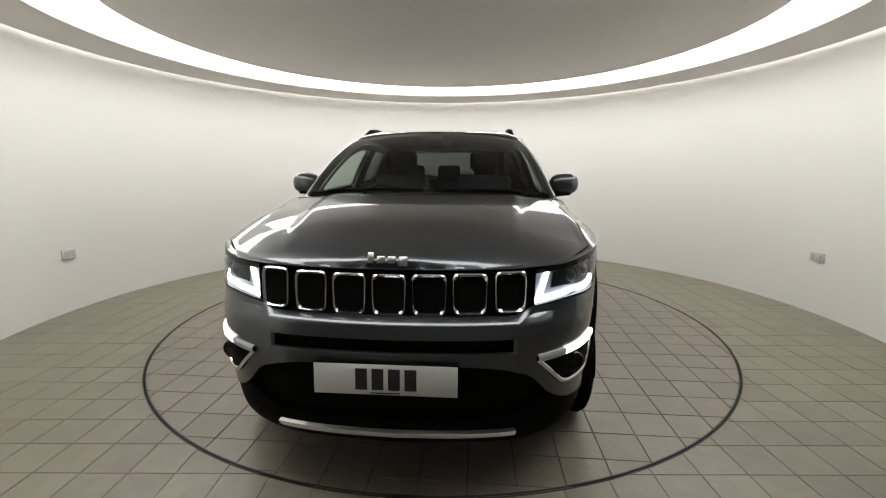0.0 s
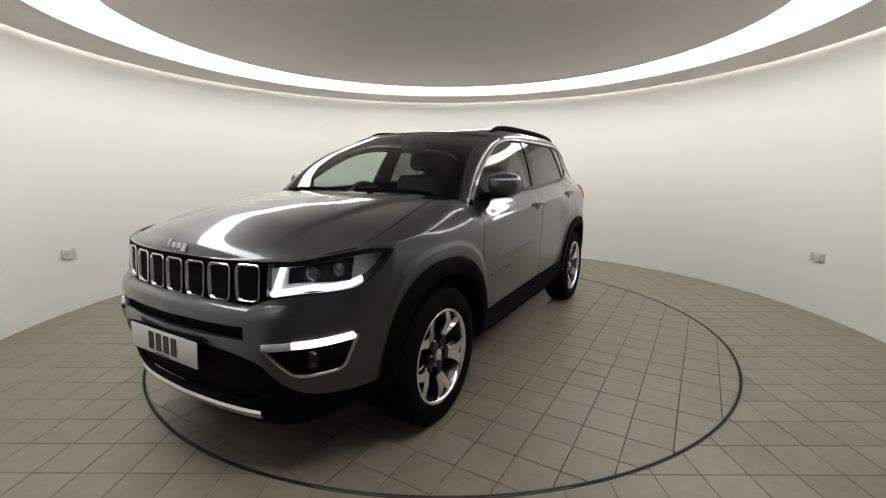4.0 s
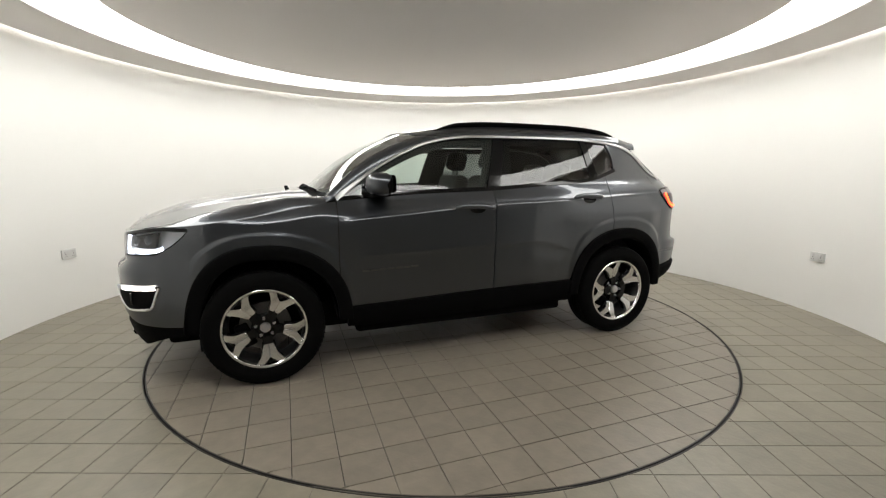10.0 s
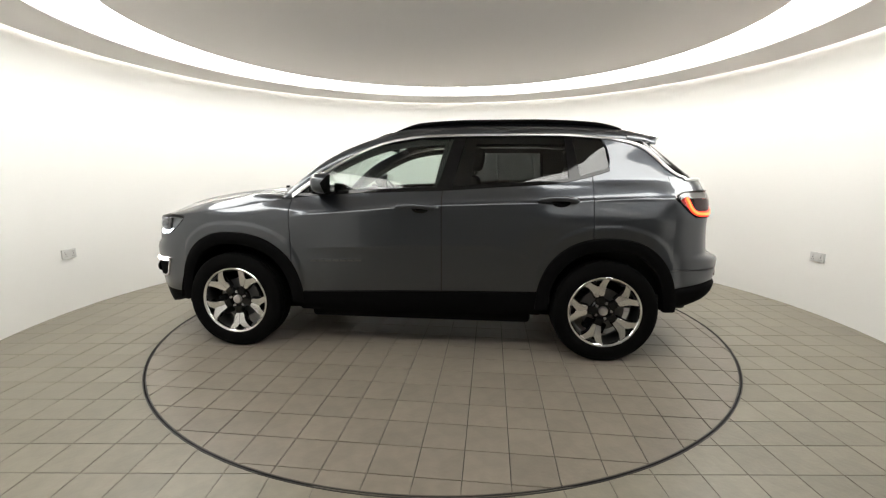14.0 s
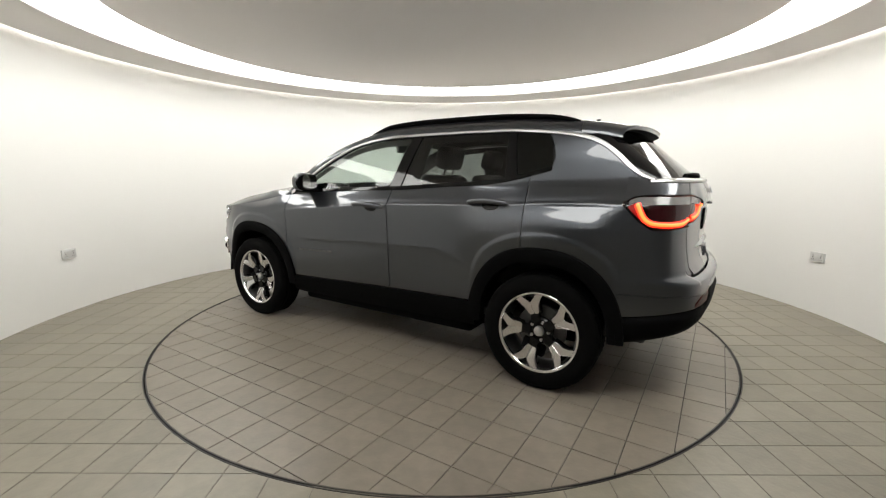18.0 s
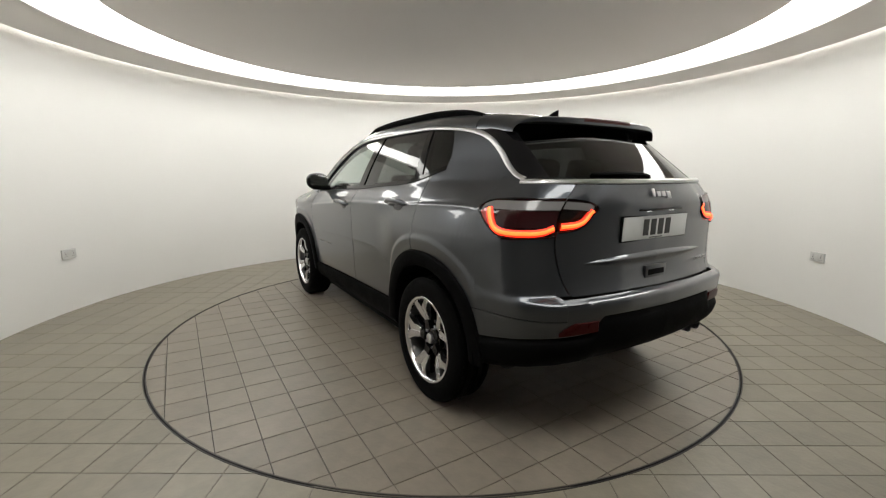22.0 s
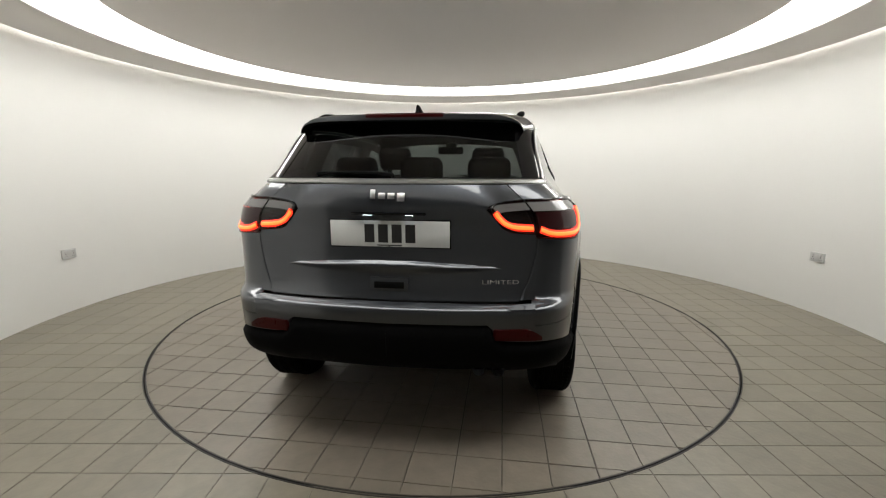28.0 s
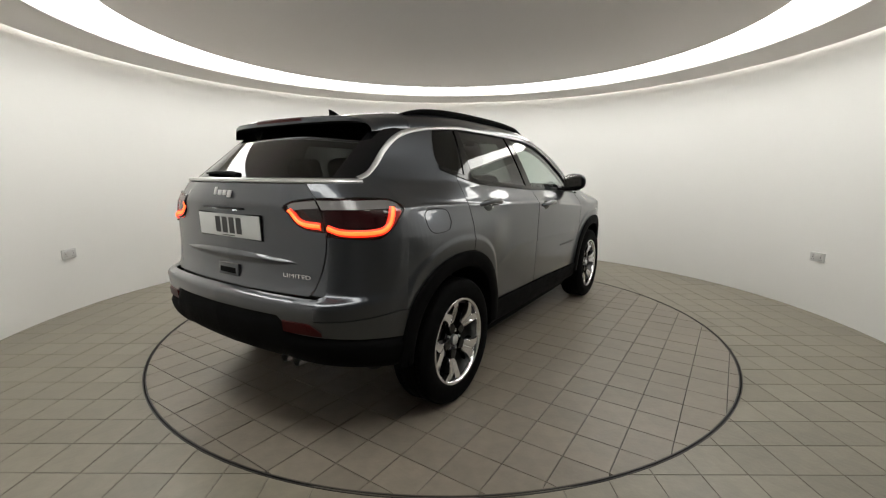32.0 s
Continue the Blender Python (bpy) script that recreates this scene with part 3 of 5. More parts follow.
    part("rocker_cladding", bm, M_BLACK, car, "black plastic sill cladding")
    # inner lining of the sides, dark, behind the gaps
    bm = patch(bmesh.new(), s_at(1.8), s_at(-1.85), lambda s: max(0.33 if -1.55 < O(s, 0.6).x < 1.7 else 0.47, arch(O(s, 0.6).x, 0.03)), lambda s: min(BELT(xo(s)) - 0.02, 0.93 if O(s, .8).x > 1.0 else 2), 24, 6, -0.03, g, True)
    part("inner_side", bm, M_TRIM, car, "dark inner side lining")

# nose panels that run across
S_G = s_y(0.46, 0.7)
panel("front_bumper", -S_G + 0.002, S_G - 0.002, 0.685, 0.757, n=24, m=8)
panel("front_bumper_bar", -S_G + 0.002, S_G - 0.002, lambda s: 0.590 - 0.03 * (abs(s) / S_G) ** 4, 0.630, n=24, m=6)
panel("lower_slot", -S_G + 0.01, S_G - 0.01, 0.622, 0.692, M_PIT, "black air slot", 24, 2, -0.03)
panel("lower_grille", -S_G - 0.6, S_G + 0.6, 0.335, 0.60, M_PIT, "black lower air intake", 24, 4, -0.03)
panel("front_valance", -s_at(1.87, 0.3), s_at(1.87, 0.3), lambda s: 0.218 + 0.105 * min(1, max(0, (abs(s) - 2.4) / 2.4)) ** 1.2, lambda s: 0.345 + 0.055 * min(1, max(0, abs(s) - 2.0)) + 0.04 * math.exp(-((abs(s) - S_G - 0.95) / 0.45) ** 2), M_BLACK, "black plastic lower front valance", 40, 5, -0.005)
panel("front_lip", -s_y(0.47, 0.32), s_y(0.47, 0.32), 0.276, 0.302, M_CHROME, "satin silver trim strip", 24, 2, 0.006)
panel("grille_panel", -S_HI + 0.01, S_HI - 0.01, lambda s: 0.754 + 0.03 * max(0, (abs(s) - 2.1)), 0.932, M_BLACK, "gloss black grille panel", 28, 6, -0.012)
panel("hood_seal", -S_HL, S_HL, lambda s: HL_HI(max(abs(s), S_HI)) - 0.006, lambda s: HL_HI(max(abs(s), S_HI)) + 0.014, M_PIT, "black seal under the hood edge", 40, 2, -0.02)
# tailgate
bm = bmesh.new()
def gate_lo(s):
    k = max(0, (abs(s) - S_TI) / 0.35)
    return 0.737 + 0.012 * (1 - min(1, k)) ** 2
patch(bm, lambda v: S_TI + 0.026 + 0.32 * (1 - v) ** 2, 19, gate_lo, lambda s: TI_LO(s) - 0.005 if s < S_GI else 1.12, 22, 8)
patch(bm, S_TI + 0.026, 19, lambda s: TI_HI(s) + 0.005 if s < S_GI else 1.12, lambda s: 1.225, 22, 4)
patch(bm, lambda v: S_TI + 0.026 + 0.32 * (1 - v) ** 2, 19, gate_lo, lambda s: TI_LO(s) - 0.005 if s < S_GI else 1.12, 22, 8, 0, -1)
patch(bm, S_TI + 0.026, 19, lambda s: TI_HI(s) + 0.005 if s < S_GI else 1.12, lambda s: 1.225, 22, 4, 0, -1)
skirt(bm)
tailgate = part("tailgate", bm, M_PAINT, car)
# rear bumper
S_R69, S_R45 = s_y(0.69, 0.62, False), s_y(0.44, 0.64, False)
PAINT_LO = curve([S_RA, s_at(-1.79, 0.58), s_at(-1.89, 0.6), S_R69, S_R45 - 0.15, S_R45, 19], [0.520, 0.542, 0.560, 0.568, 0.580, 0.650, 0.650])
BUMP_LO = curve([S_RA, s_at(-1.75, 0.45), s_at(-1.86, 0.45), 17, 19], [0.345, 0.358, 0.372, 0.375, 0.375])
bm = bmesh.new()
for g in (1, -1):
    patch(bm, S_TI - 0.006, 19, PAINT_LO, 0.728, 24, 12, 0, g)
    # its front edge follows the wheel arch
    patch(bm, lambda v: s_at(REAR_HUB - 0.465 * (1 - ((0.17 + 0.122 * v) / 0.513) ** 2.3) ** (1 / 2.3), 0.6), S_TI - 0.006, PAINT_LO, 0.642, 26, 8, 0, g)
skirt(bm)
part("rear_bumper", bm, M_PAINT, car)
S_RB = s_at(-1.60, 0.5)
bm = bmesh.new()
for g in (1, -1):
    patch(bm, S_RB, 19, BUMP_LO, lambda s: PAINT_LO(s) - 0.004, 40, 12, lambda u, v: 0.013 - 0.06 * (1 - v) ** 4 - 0.022 * max(0, (v - 0.86) / 0.14), g)
skirt(bm, 0.03)
part("rear_bumper_lower", bm, M_BLACK, car, "black plastic lower rear bumper")
bm = bmesh.new()
for g in (1, -1):
    patch(bm, S_TI - 0.3, 19, 0.60, 1.22, 20, 4, -0.035, g)
part("inner_tail", bm, M_TRIM, car, "dark inner tail lining")

# ---- hood and wing tops ----
def y_edge(x):
    return O(s_at(x, 0.95), EDGE(x)).y


def hood_z(x, y, ye):
    a = min(abs(y) / max(ye, 1e-4), 1.0)
    zc, zb, ze_ = HOOD_C(x), HOOD_E(x), EDGE(x)
    yc = max(min(HOOD_Y(x), 0.93 * ye), 0.001)
    k = min(1, max(0, (0.50 + 0.10 * (2.1 - x) - abs(y)) / 0.055))
    dome = 0.014 * k * k * (3 - 2 * k) * min(1, max(0, (2.20 - x) / 0.5))
    if abs(y) <= yc:
        return zb + (zc - zb) * (1 - (abs(y) / yc) ** 2.3) + dome * (1 - a ** 6)
    t = min(1.0, (abs(y) - yc) / max(ye - yc, 1e-4))
    return ze_ + (zb - ze_) * (1 - t ** 1.6) ** 0.8


HOOD_BACK = curve([0, 0.4, 0.75, 0.9], [1.205, 1.185, 1.09, 0.995])
SK = s_at(1.90, 0.95)
NF, NG = 64, 44
YB = O(S_FW, EDGE(1.0)).y


def hood_point(f, h):
    """f: across from the middle to the edge; h: from the back to the front."""
    s = f * SK
    e = O(s, ze(s))
    s2 = S_FW + (SK - S_FW) * h
    side = O(s2, ze(s2))
    back = Vector((HOOD_BACK(f * YB), f * YB, 0))
    c0, c1 = Vector((HOOD_BACK(0), 0, 0)), O(0, 0.945)
    mid = c0.lerp(c1, h)
    sb = Vector((side.x, side.y, 0))
    if h == 0:
        sb = Vector((HOOD_BACK(YB), YB, 0))
    p = back.lerp(Vector((e.x, e.y, 0)), h) + mid.lerp(sb, f) - (c0.lerp(Vector((HOOD_BACK(YB), YB, 0)), f)).lerp(c1.lerp(O(SK, 0.953), f), h)
    x, y = p.x, max(p.y, 0)
    ye = max(y_edge(min(x, 2.234)), y)
    if f == 1 or (h == 1):
        ye = y
    z = hood_z(x, y, ye)
    if h == 1:
        z = EDGE(x)
    return Vector((x, y, z))


def ease(i, n):
    """Steps that close up towards 1."""
    t = i / n
    return 1 - (1 - t) ** 2.0


def WS(u, v):
    """Windscreen: u -1..1 across, v 0 base .. 1 top."""
    b = Vector((1.175 - 0.10 * abs(u) ** 2.2, 0.765 * u, 1.128 - 0.01 * abs(u)))
    t = Vector((0.465 - 0.06 * abs(u) ** 2.2, 0.595 * u, 1.578 - 0.045 * abs(u) ** 2.5))
    p = b.lerp(t, v)
    p.z += 0.048 * math.sin(math.pi * v)
    p.x += 0.03 * math.sin(math.pi * v)
    return p


ROOF_C = curve([0.48, 0.30, 0.10, -0.3, -0.7, -1.1, -1.35, -1.5, -1.60], [1.580, 1.603, 1.622, 1.636, 1.634, 1.616, 1.594, 1.574, 1.556])


def roof_pt(x, f):
    """f -1..1 across."""
    a = abs(f)
    xs = x - 0.06 * a**2.2 * max(0, (x - 0.1) / 0.34)
    zt = TOPL(xs if xs > -1.25 else -1.25 + (xs + 1.25) * 0.35) + 0.004
    s = s_at(max(xs, -1.55), 1.3)
    ye = O(s, min(zt, 1.54)).y + 0.004
    if x < -1.3:
        ye -= 0.10 * (-1.3 - x)
    p = Vector((xs + 0.09 * a**3 * max(0, (-1.3 - x) / 0.3), ye * f, zt + (ROOF_C(x) - zt) * (1 - a**8.0) ** 0.5))
    if x > 0.10:
        # the front edge lies along the top of the windscreen
        k = min(1.0, (x - 0.10) / 0.37)
        u = min(abs(p.y) / 0.595, 1.0)
        top = WS(u, 1)
        e = min(1.0, max(0.0, (abs(p.y) - 0.595) / max(ye - 0.595, 0.01)))
        q = Vector((top.x + 0.006, p.y, top.z + 0.003 + (zt - top.z - 0.003) * e))
        p = p.lerp(q, k * k * (3 - 2 * k))
    return p


def pillar_row(v):
    """Points across the windscreen pillar, from the side chrome to the glass."""
    x = 0.99 - 0.83 * v
    zt = TOPL(x)
    o = O(s_at(x, 1.2), zt)
    w = WS(1, min(1, max(0, (zt - 1.118) / 0.40)))
    if v > 0.93:
        w = w.lerp(roof_pt(0.30, 0.97), (v - 0.93) / 0.07)
    mid = (o + w) / 2 + Vector((0.012, 0.014, 0.012))
    return [o, o.lerp(mid, 0.5) + Vector((0.0, 0.006, 0.004)), mid, mid.lerp(w, 0.5) + Vector((0.003, 0, 0.004)), w]


grid = [[hood_point(0.84 * i / NF, ease(j, NG)) for j in range(NG + 1)] for i in range(NF + 1)]
bm = bmesh.new()
add_grid(bm, grid)
add_grid(bm, [[Vector((p.x, -p.y, p.z)) for p in row] for row in grid])
skirt(bm, 0.02, (0.8, 0, 0.7))
hood = part("hood", bm, M_PAINT, car)
for g in (1, -1):
    rows = [[hood_point(0.848 + 0.152 * (1 - (1 - i / 12) ** 2), ease(j, NG)) for j in range(NG + 1)] for i in range(13)]
    bm = bmesh.new()
    add_grid(bm, [[Vector((p.x, p.y * g, p.z)) for p in row] for row in rows])
    # corner between the wing and the foot of the windscreen pillar
    foot = pillar_row(0.0)
    back = [row[0] for row in rows]
    n = len(back) - 1
    low = []
    for i in range(n + 1):
        t = (1 - i / n) * (len(foot) - 1)
        k = min(int(t), len(foot) - 2)
        low.append(foot[k].lerp(foot[k + 1], t - k))
    add_grid(bm, [[Vector((p.x, p.y * g, p.z)) for p in line] for line in (back, [a.lerp(b, 0.5) for a, b in zip(back, low)], low)])
    part("wing_top", bm, M_PAINT, car)

# ---- greenhouse ----
bm = bmesh.new()
add_grid(bm, [[WS(-1 + 2 * i / 24, j / 12) for j in range(13)] for i in range(25)])
part("windscreen", bm, M_SCREEN, car, "lightly tinted windscreen")

bm = bmesh.new()
xs = [0.475 - (0.475 + 1.32) * i / 26 for i in range(27)]
fs = [math.sin(radians(90 * k / 14)) for k in range(-14, 15)]
add_grid(bm, [[roof_pt(x, f) for f in fs] for x in xs])
skirt(bm, 0.02, (0.9, 0, 1.2))
part("roof", bm, M_PAINT, car)
bm = bmesh.new()
add_grid(bm, [[roof_pt(x, f * 0.97) - Vector((0, 0, 0.03)) for f in fs] for x in xs])
part("roof_lining", bm, M_LINER, car, "pale grey roof lining")

# spoiler
bm = bmesh.new()
xs = [-1.325 - 0.305 * i / 6 for i in range(7)]
add_grid(bm, [[roof_pt(x, f) for f in fs] for x in xs])
lip = []
under = []
for f in fs:
    p = roof_pt(-1.63, f)
    k = max(0.0, 1 - abs(f) ** 6)
    q = p + Vector((-0.006, 0, -0.030)) * k
    lip.append([p, p + Vector((-0.009, 0, -0.006)) * k, p + Vector((-0.010, 0, -0.018)) * k, q])
    under.append([q, q + Vector((0.03, 0, 0.002)), q + Vector((0.07, 0, 0.004)), q + Vector((0.13, 0, 0.006))])
add_grid(bm, lip)
bmesh.ops.remove_doubles(bm, verts=bm.verts, dist=0.0005)
spoiler = part("spoiler", bm, M_PAINT, car)
bm = bmesh.new()
add_grid(bm, under)
part("spoiler_underside", bm, M_BLACK, spoiler, "black spoiler underside")

for g in (1, -1):
    # A pillar between windscreen and side chrome
    rows = [[Vector((p.x, p.y * g, p.z)) for p in pillar_row(i / 16)] for i in range(17)]
    bm = bmesh.new()
    add_grid(bm, rows)
    skirt(bm, 0.03, (0.7, 0, 1.2))
    part("a_pillar", bm, M_PAINT, car)
    # chrome strip along the window top and down the rear pillar
    rows = []
    xs2 = [1.0 - 0.02 * i for i in range(0, 118)] + [-1.36 - 0.012 * i for i in range(1, 31)]
    for x in xs2:
        zt = TOPL(x)
        sl = (TOPL(x + 0.01) - TOPL(x - 0.01)) / 0.02
        nz = 1 / math.sqrt(1 + sl * sl)
        nx = -sl * nz
        wd = 0.008 + 0.007 * min(1, max(0, (x - 0.80) / 0.15)) + 0.004 * min(1, max(0, (-1.2 - x) / 0.2)) - 0.004 * min(1, max(0, (-1.56 - x) / 0.12))
        row = []
        for d, off in ((-wd, 0.0), (-wd, 0.007), (0, 0.010), (wd, 0.007), (wd, 0.0)):
            z = zt + nz * d
            xx = x + nx * d
            row.append(O(g * s_at(xx, z), z, off))
        rows.append(row)
    bm = bmesh.new()
    add_grid(bm, rows)
    part("window_chrome", bm, M_STRIP, car, "satin chrome strip along the side windows")
    # black belt strip
    bm = patch(bmesh.new(), s_at(0.985), s_at(-1.19), lambda s: BELT(xo(s)) - 0.012, lambda s: BELT(xo(s)) + 0.012, 30, 2, 0.006, g)
    skirt(bm, 0.02)
    part("belt_strip", bm, M_GLOSS, car, "black window sill strip")
    # glass: front, rear, quarter
    def glz(x0, x1, name, m, lab, lean0=0.0, lean1=0.0):
        sa, sb = (lambda v: s_at(x0 + lean0 * v, 1.3)), (lambda v: s_at(x1 + lean1 * v, 1.3))
        bm = patch(bmesh.new(), sa, sb, lambda s: BELT(O(s, 1.2).x), lambda s: max(TOPL(O(s, 1.3).x) - 0.008, BELT(O(s, 1.2).x) + 0.001), 16, 8, -0.008, g)
        return part(name, bm, m, car, lab)
    glz(0.97, -0.045, "front_side_window", M_GLASS, "lightly tinted side window", 0, -0.115)
    glz(-0.125, -0.93, "rear_side_window", M_PRIV, "dark privacy glass side window", -0.095, 0.03)
    glz(-0.985, -1.195, "quarter_window", M_PRIV, "dark privacy glass quarter window", 0.055, 0.04)
    # pillars: B, C
    for x0, x1, l0, l1, nm in ((-0.035, -0.135, -0.115, -0.095, "b_pillar"), (-0.92, -0.995, 0.03, 0.055, "c_pillar")):
        bm = patch(bmesh.new(), (lambda v: s_at(x0 + l0 * v, 1.3)), (lambda v: s_at(x1 + l1 * v, 1.3)), lambda s: BELT(O(s, 1.2).x), lambda s: TOPL(O(s, 1.3).x) - 0.008, 3, 8, -0.002, g)
        skirt(bm, 0.05)
        part(nm, bm, M_GLOSS, car, "gloss black door pillar")

# back window with black surround
def BW(u, v):
    z = 1.236 + 0.29 * v
    y = 0.628 * u * (1 - 0.08 * v)
    x = -1.912 + 0.14 * abs(u) ** 2.5 + 0.34 * v + 0.02 * abs(u) ** 3 * v
    return Vector((x, y, z))


bm = bmesh.new()
add_grid(bm, [[BW(-1 + 2 * i / 24, j / 10) for j in range(11)] for i in range(25)])
part("rear_window", bm, M_BACK, car, "dark privacy glass rear window")


# ---- car details ----
def ribbon(bm, pts, widths, offs=None, side=1):
    """A strip on the outline along (s, z) points; widths in metres across."""
    rows = []
    for i, (s, z) in enumerate(pts):
        s2, z2 = pts[min(i + 1, len(pts) - 1)]
        s1, z1 = pts[max(i - 1, 0)]
        p0, p1 = O(s1, z1), O(s2, z2)
        d = (p1 - p0).normalized()
        du = (O(s + 0.01, z) - O(s, z)).length / 0.01
        # direction across, in the (s, z) plane
        ds, dz = (s2 - s1) * du, (z2 - z1)
        n = math.hypot(ds, dz) or 1
        a, b = -dz / n / du, ds / n
        w = widths[i] if isinstance(widths, list) else widths
        row = []
        for k, off in ((-1, -0.012), (-1, 0.0), (-0.5, 0.004), (0.5, 0.004), (1, 0.0), (1, -0.012)):
            row.append(O(side * (s + a * k * w / 2), z + b * k * w / 2, off + (offs or 0)))
        rows.append(row)
    add_grid(bm, rows)
    return bm


def resample(pts, n, cut=0.22):
    """Even steps along a polyline in (s, z), with rounded corners."""
    pts = [Vector((p[0], p[1] * 8, 0)) for p in pts]
    for _ in range(2):
        out = [pts[0]]
        for a, b in zip(pts, pts[1:]):
            out += [a.lerp(b, cut), a.lerp(b, 1 - cut)]
        pts = out + [pts[-1]]
    ls = [0]
    for a, b in zip(pts, pts[1:]):
        ls.append(ls[-1] + (b - a).length)
    res = []
    for k in range(n + 1):
        t = ls[-1] * k / n
        i = max(j for j in range(len(ls)) if ls[j] <= t + 1e-9)
        i = min(i, len(pts) - 2)
        p = pts[i].lerp(pts[i + 1], (t - ls[i]) / max(ls[i + 1] - ls[i], 1e-9))
        res.append((p.x, p.y / 8))
    return res


# wheels
def prism(bm, poly, h0, h1, m=None, bev=0.0):
    b2 = bmesh.new()
    a = [b2.verts.new((x, y, h0)) for x, y in poly]
    b = [b2.verts.new((x, y, h1)) for x, y in poly]
    n = len(poly)
    b2.faces.new(a[::-1])
    top = b2.faces.new(b)
    for i in range(n):
        b2.faces.new((a[i], a[(i + 1) % n], b[(i + 1) % n], b[i]))
    if bev:
        bmesh.ops.bevel(b2, geom=list(top.edges), offset=bev, segments=2, affect="EDGES")
    if m is not None:
        bmesh.ops.transform(b2, matrix=m, verts=b2.verts)
    merge(bm, b2)


def make_wheel():
    bm = bmesh.new()
    tread = [(0.240, 0.088), (0.247, 0.103), (0.262, 0.1105), (0.295, 0.1125), (0.322, 0.108), (0.341, 0.098), (0.3485, 0.086), (0.351, 0.072), (0.351, 0.058), (0.345, 0.056), (0.345, 0.049), (0.352, 0.047), (0.352, 0.018), (0.346, 0.016), (0.346, 0.009), (0.352, 0.007)]
    prof = tread + [(r, -h) for r, h in tread[::-1]]
    lathe(bm, prof, 72, None, False)
    for k in range(72):
        m = pose(0, 0, 0, 0, 0, 5 * k)
        for sgn in (1, -1):
            add_box(bm, 0.340, 0.3525, -0.006, 0.006, sgn * 0.073 - 0.012, sgn * 0.073 + 0.012, 0, m @ pose(0, 0, 0, 25 * sgn, 0, 0))
    tyre = part("wheel", bm, M_RUBBER, car, "black rubber tyre on an alloy wheel")
    bm = bmesh.new()
    lathe(bm, [(0.242, -0.095), (0.236, -0.09), (0.218, -0.07), (0.205, 0.0), (0.215, 0.06), (0.226, 0.085)], 64)
    part("rim_barrel", bm, M_DISC, tyre, "dark inner rim")
    bm = bmesh.new()
    lathe(bm, [(0.224, 0.078), (0.226, 0.094), (0.232, 0.101), (0.243, 0.103), (0.248, 0.099), (0.248, 0.088)], 72)
    part("rim_lip", bm, M_ALLOY, tyre, "polished rim lip")
    leg = [(0.100, 0.0), (0.100, 0.024), (0.122, 0.035), (0.150, 0.041), (0.172, 0.048), (0.196, 0.064), (0.214, 0.086), (0.226, 0.104), (0.236, 0.082), (0.242, 0.058), (0.226, 0.045), (0.206, 0.031), (0.190, 0.012), (0.184, 0.0)]
    for k in range(5):
        m = pose(0, 0, 0, 0, 0, 72 * k)
        bm = bmesh.new()
        prism(bm, leg, 0.060, 0.092, m, 0.003)
        prism(bm, [(x, -y) for x, y in leg[::-1]], 0.060, 0.092, m, 0.003)
        for v in bm.verts:
            r = math.hypot(v.co.x, v.co.y)
            v.co.z += 0.008 * (r - 0.17) / 0.07 - 0.010 * ((r - 0.185) / 0.06) ** 2
        part("spoke", bm, M_ALLOY, tyre, "polished alloy spoke")
        bm = bmesh.new()
        prism(bm, [(0.05, -0.032), (0.106, -0.024), (0.106, 0.024), (0.05, 0.032)], 0.040, 0.074, m, 0.004)
        prism(bm, [(0.10, -0.036), (0.18, -0.050), (0.222, -0.092), (0.222, 0.092), (0.18, 0.050), (0.10, 0.036)], 0.030, 0.058, m, 0.004)
        part("spoke_pocket", bm, M_GLOSS, tyre, "gloss black spoke pocket")
        bm = bmesh.new()
        lathe(bm, [(0.0001, 0.066), (0.009, 0.066), (0.0105, 0.058), (0.0105, 0.04)], 8, pose(0, 0, 0, 0, 0, 72 * k + 36) @ pose(0.056, 0, 0))
        part("wheel_nut", bm, M_SATIN, tyre, "steel wheel nut")
    bm = bmesh.new()
    lathe(bm, [(0.0001, 0.058), (0.072, 0.056), (0.080, 0.048), (0.080, -0.02)], 32)
    part("hub", bm, M_GLOSS, tyre, "gloss black hub")
    bm = bmesh.new()
    lathe(bm, [(0.0001, 0.079), (0.020, 0.078), (0.0285, 0.074), (0.031, 0.066), (0.031, 0.05)], 32)
    part("hub_cap", bm, M_SATIN, tyre, "silver hub cap")
    bm = bmesh.new()
    lathe(bm, [(0.07, 0.022), (0.148, 0.020), (0.150, 0.014), (0.150, 0.0), (0.07, 0.0)], 48)
    part("brake_disc", bm, M_DISC, tyre, "steel brake disc")
    bm = bmesh.new()
    add_box(bm, 0.085, 0.165, -0.075, 0.075, -0.03, 0.036, 0.012)
    part("brake_caliper", bm, M_BLACK, tyre, "dark brake caliper")
    return tyre


wheel = make_wheel()
TURN = {(FRONT_HUB, 1): 24, (REAR_HUB, 1): 70, (FRONT_HUB, -1): 10, (REAR_HUB, -1): 40}
first = True
for (cx, g), turn in TURN.items():
    # the wheel's own z axis points outwards
    m = pose(cx, g * 0.775, 0.3515, -90 * g, 0, 0) @ pose(0, 0, 0, 0, 0, turn)
    if first:
        wheel.matrix_basis = m
        first = False
    else:
        copy_thing(wheel, m)

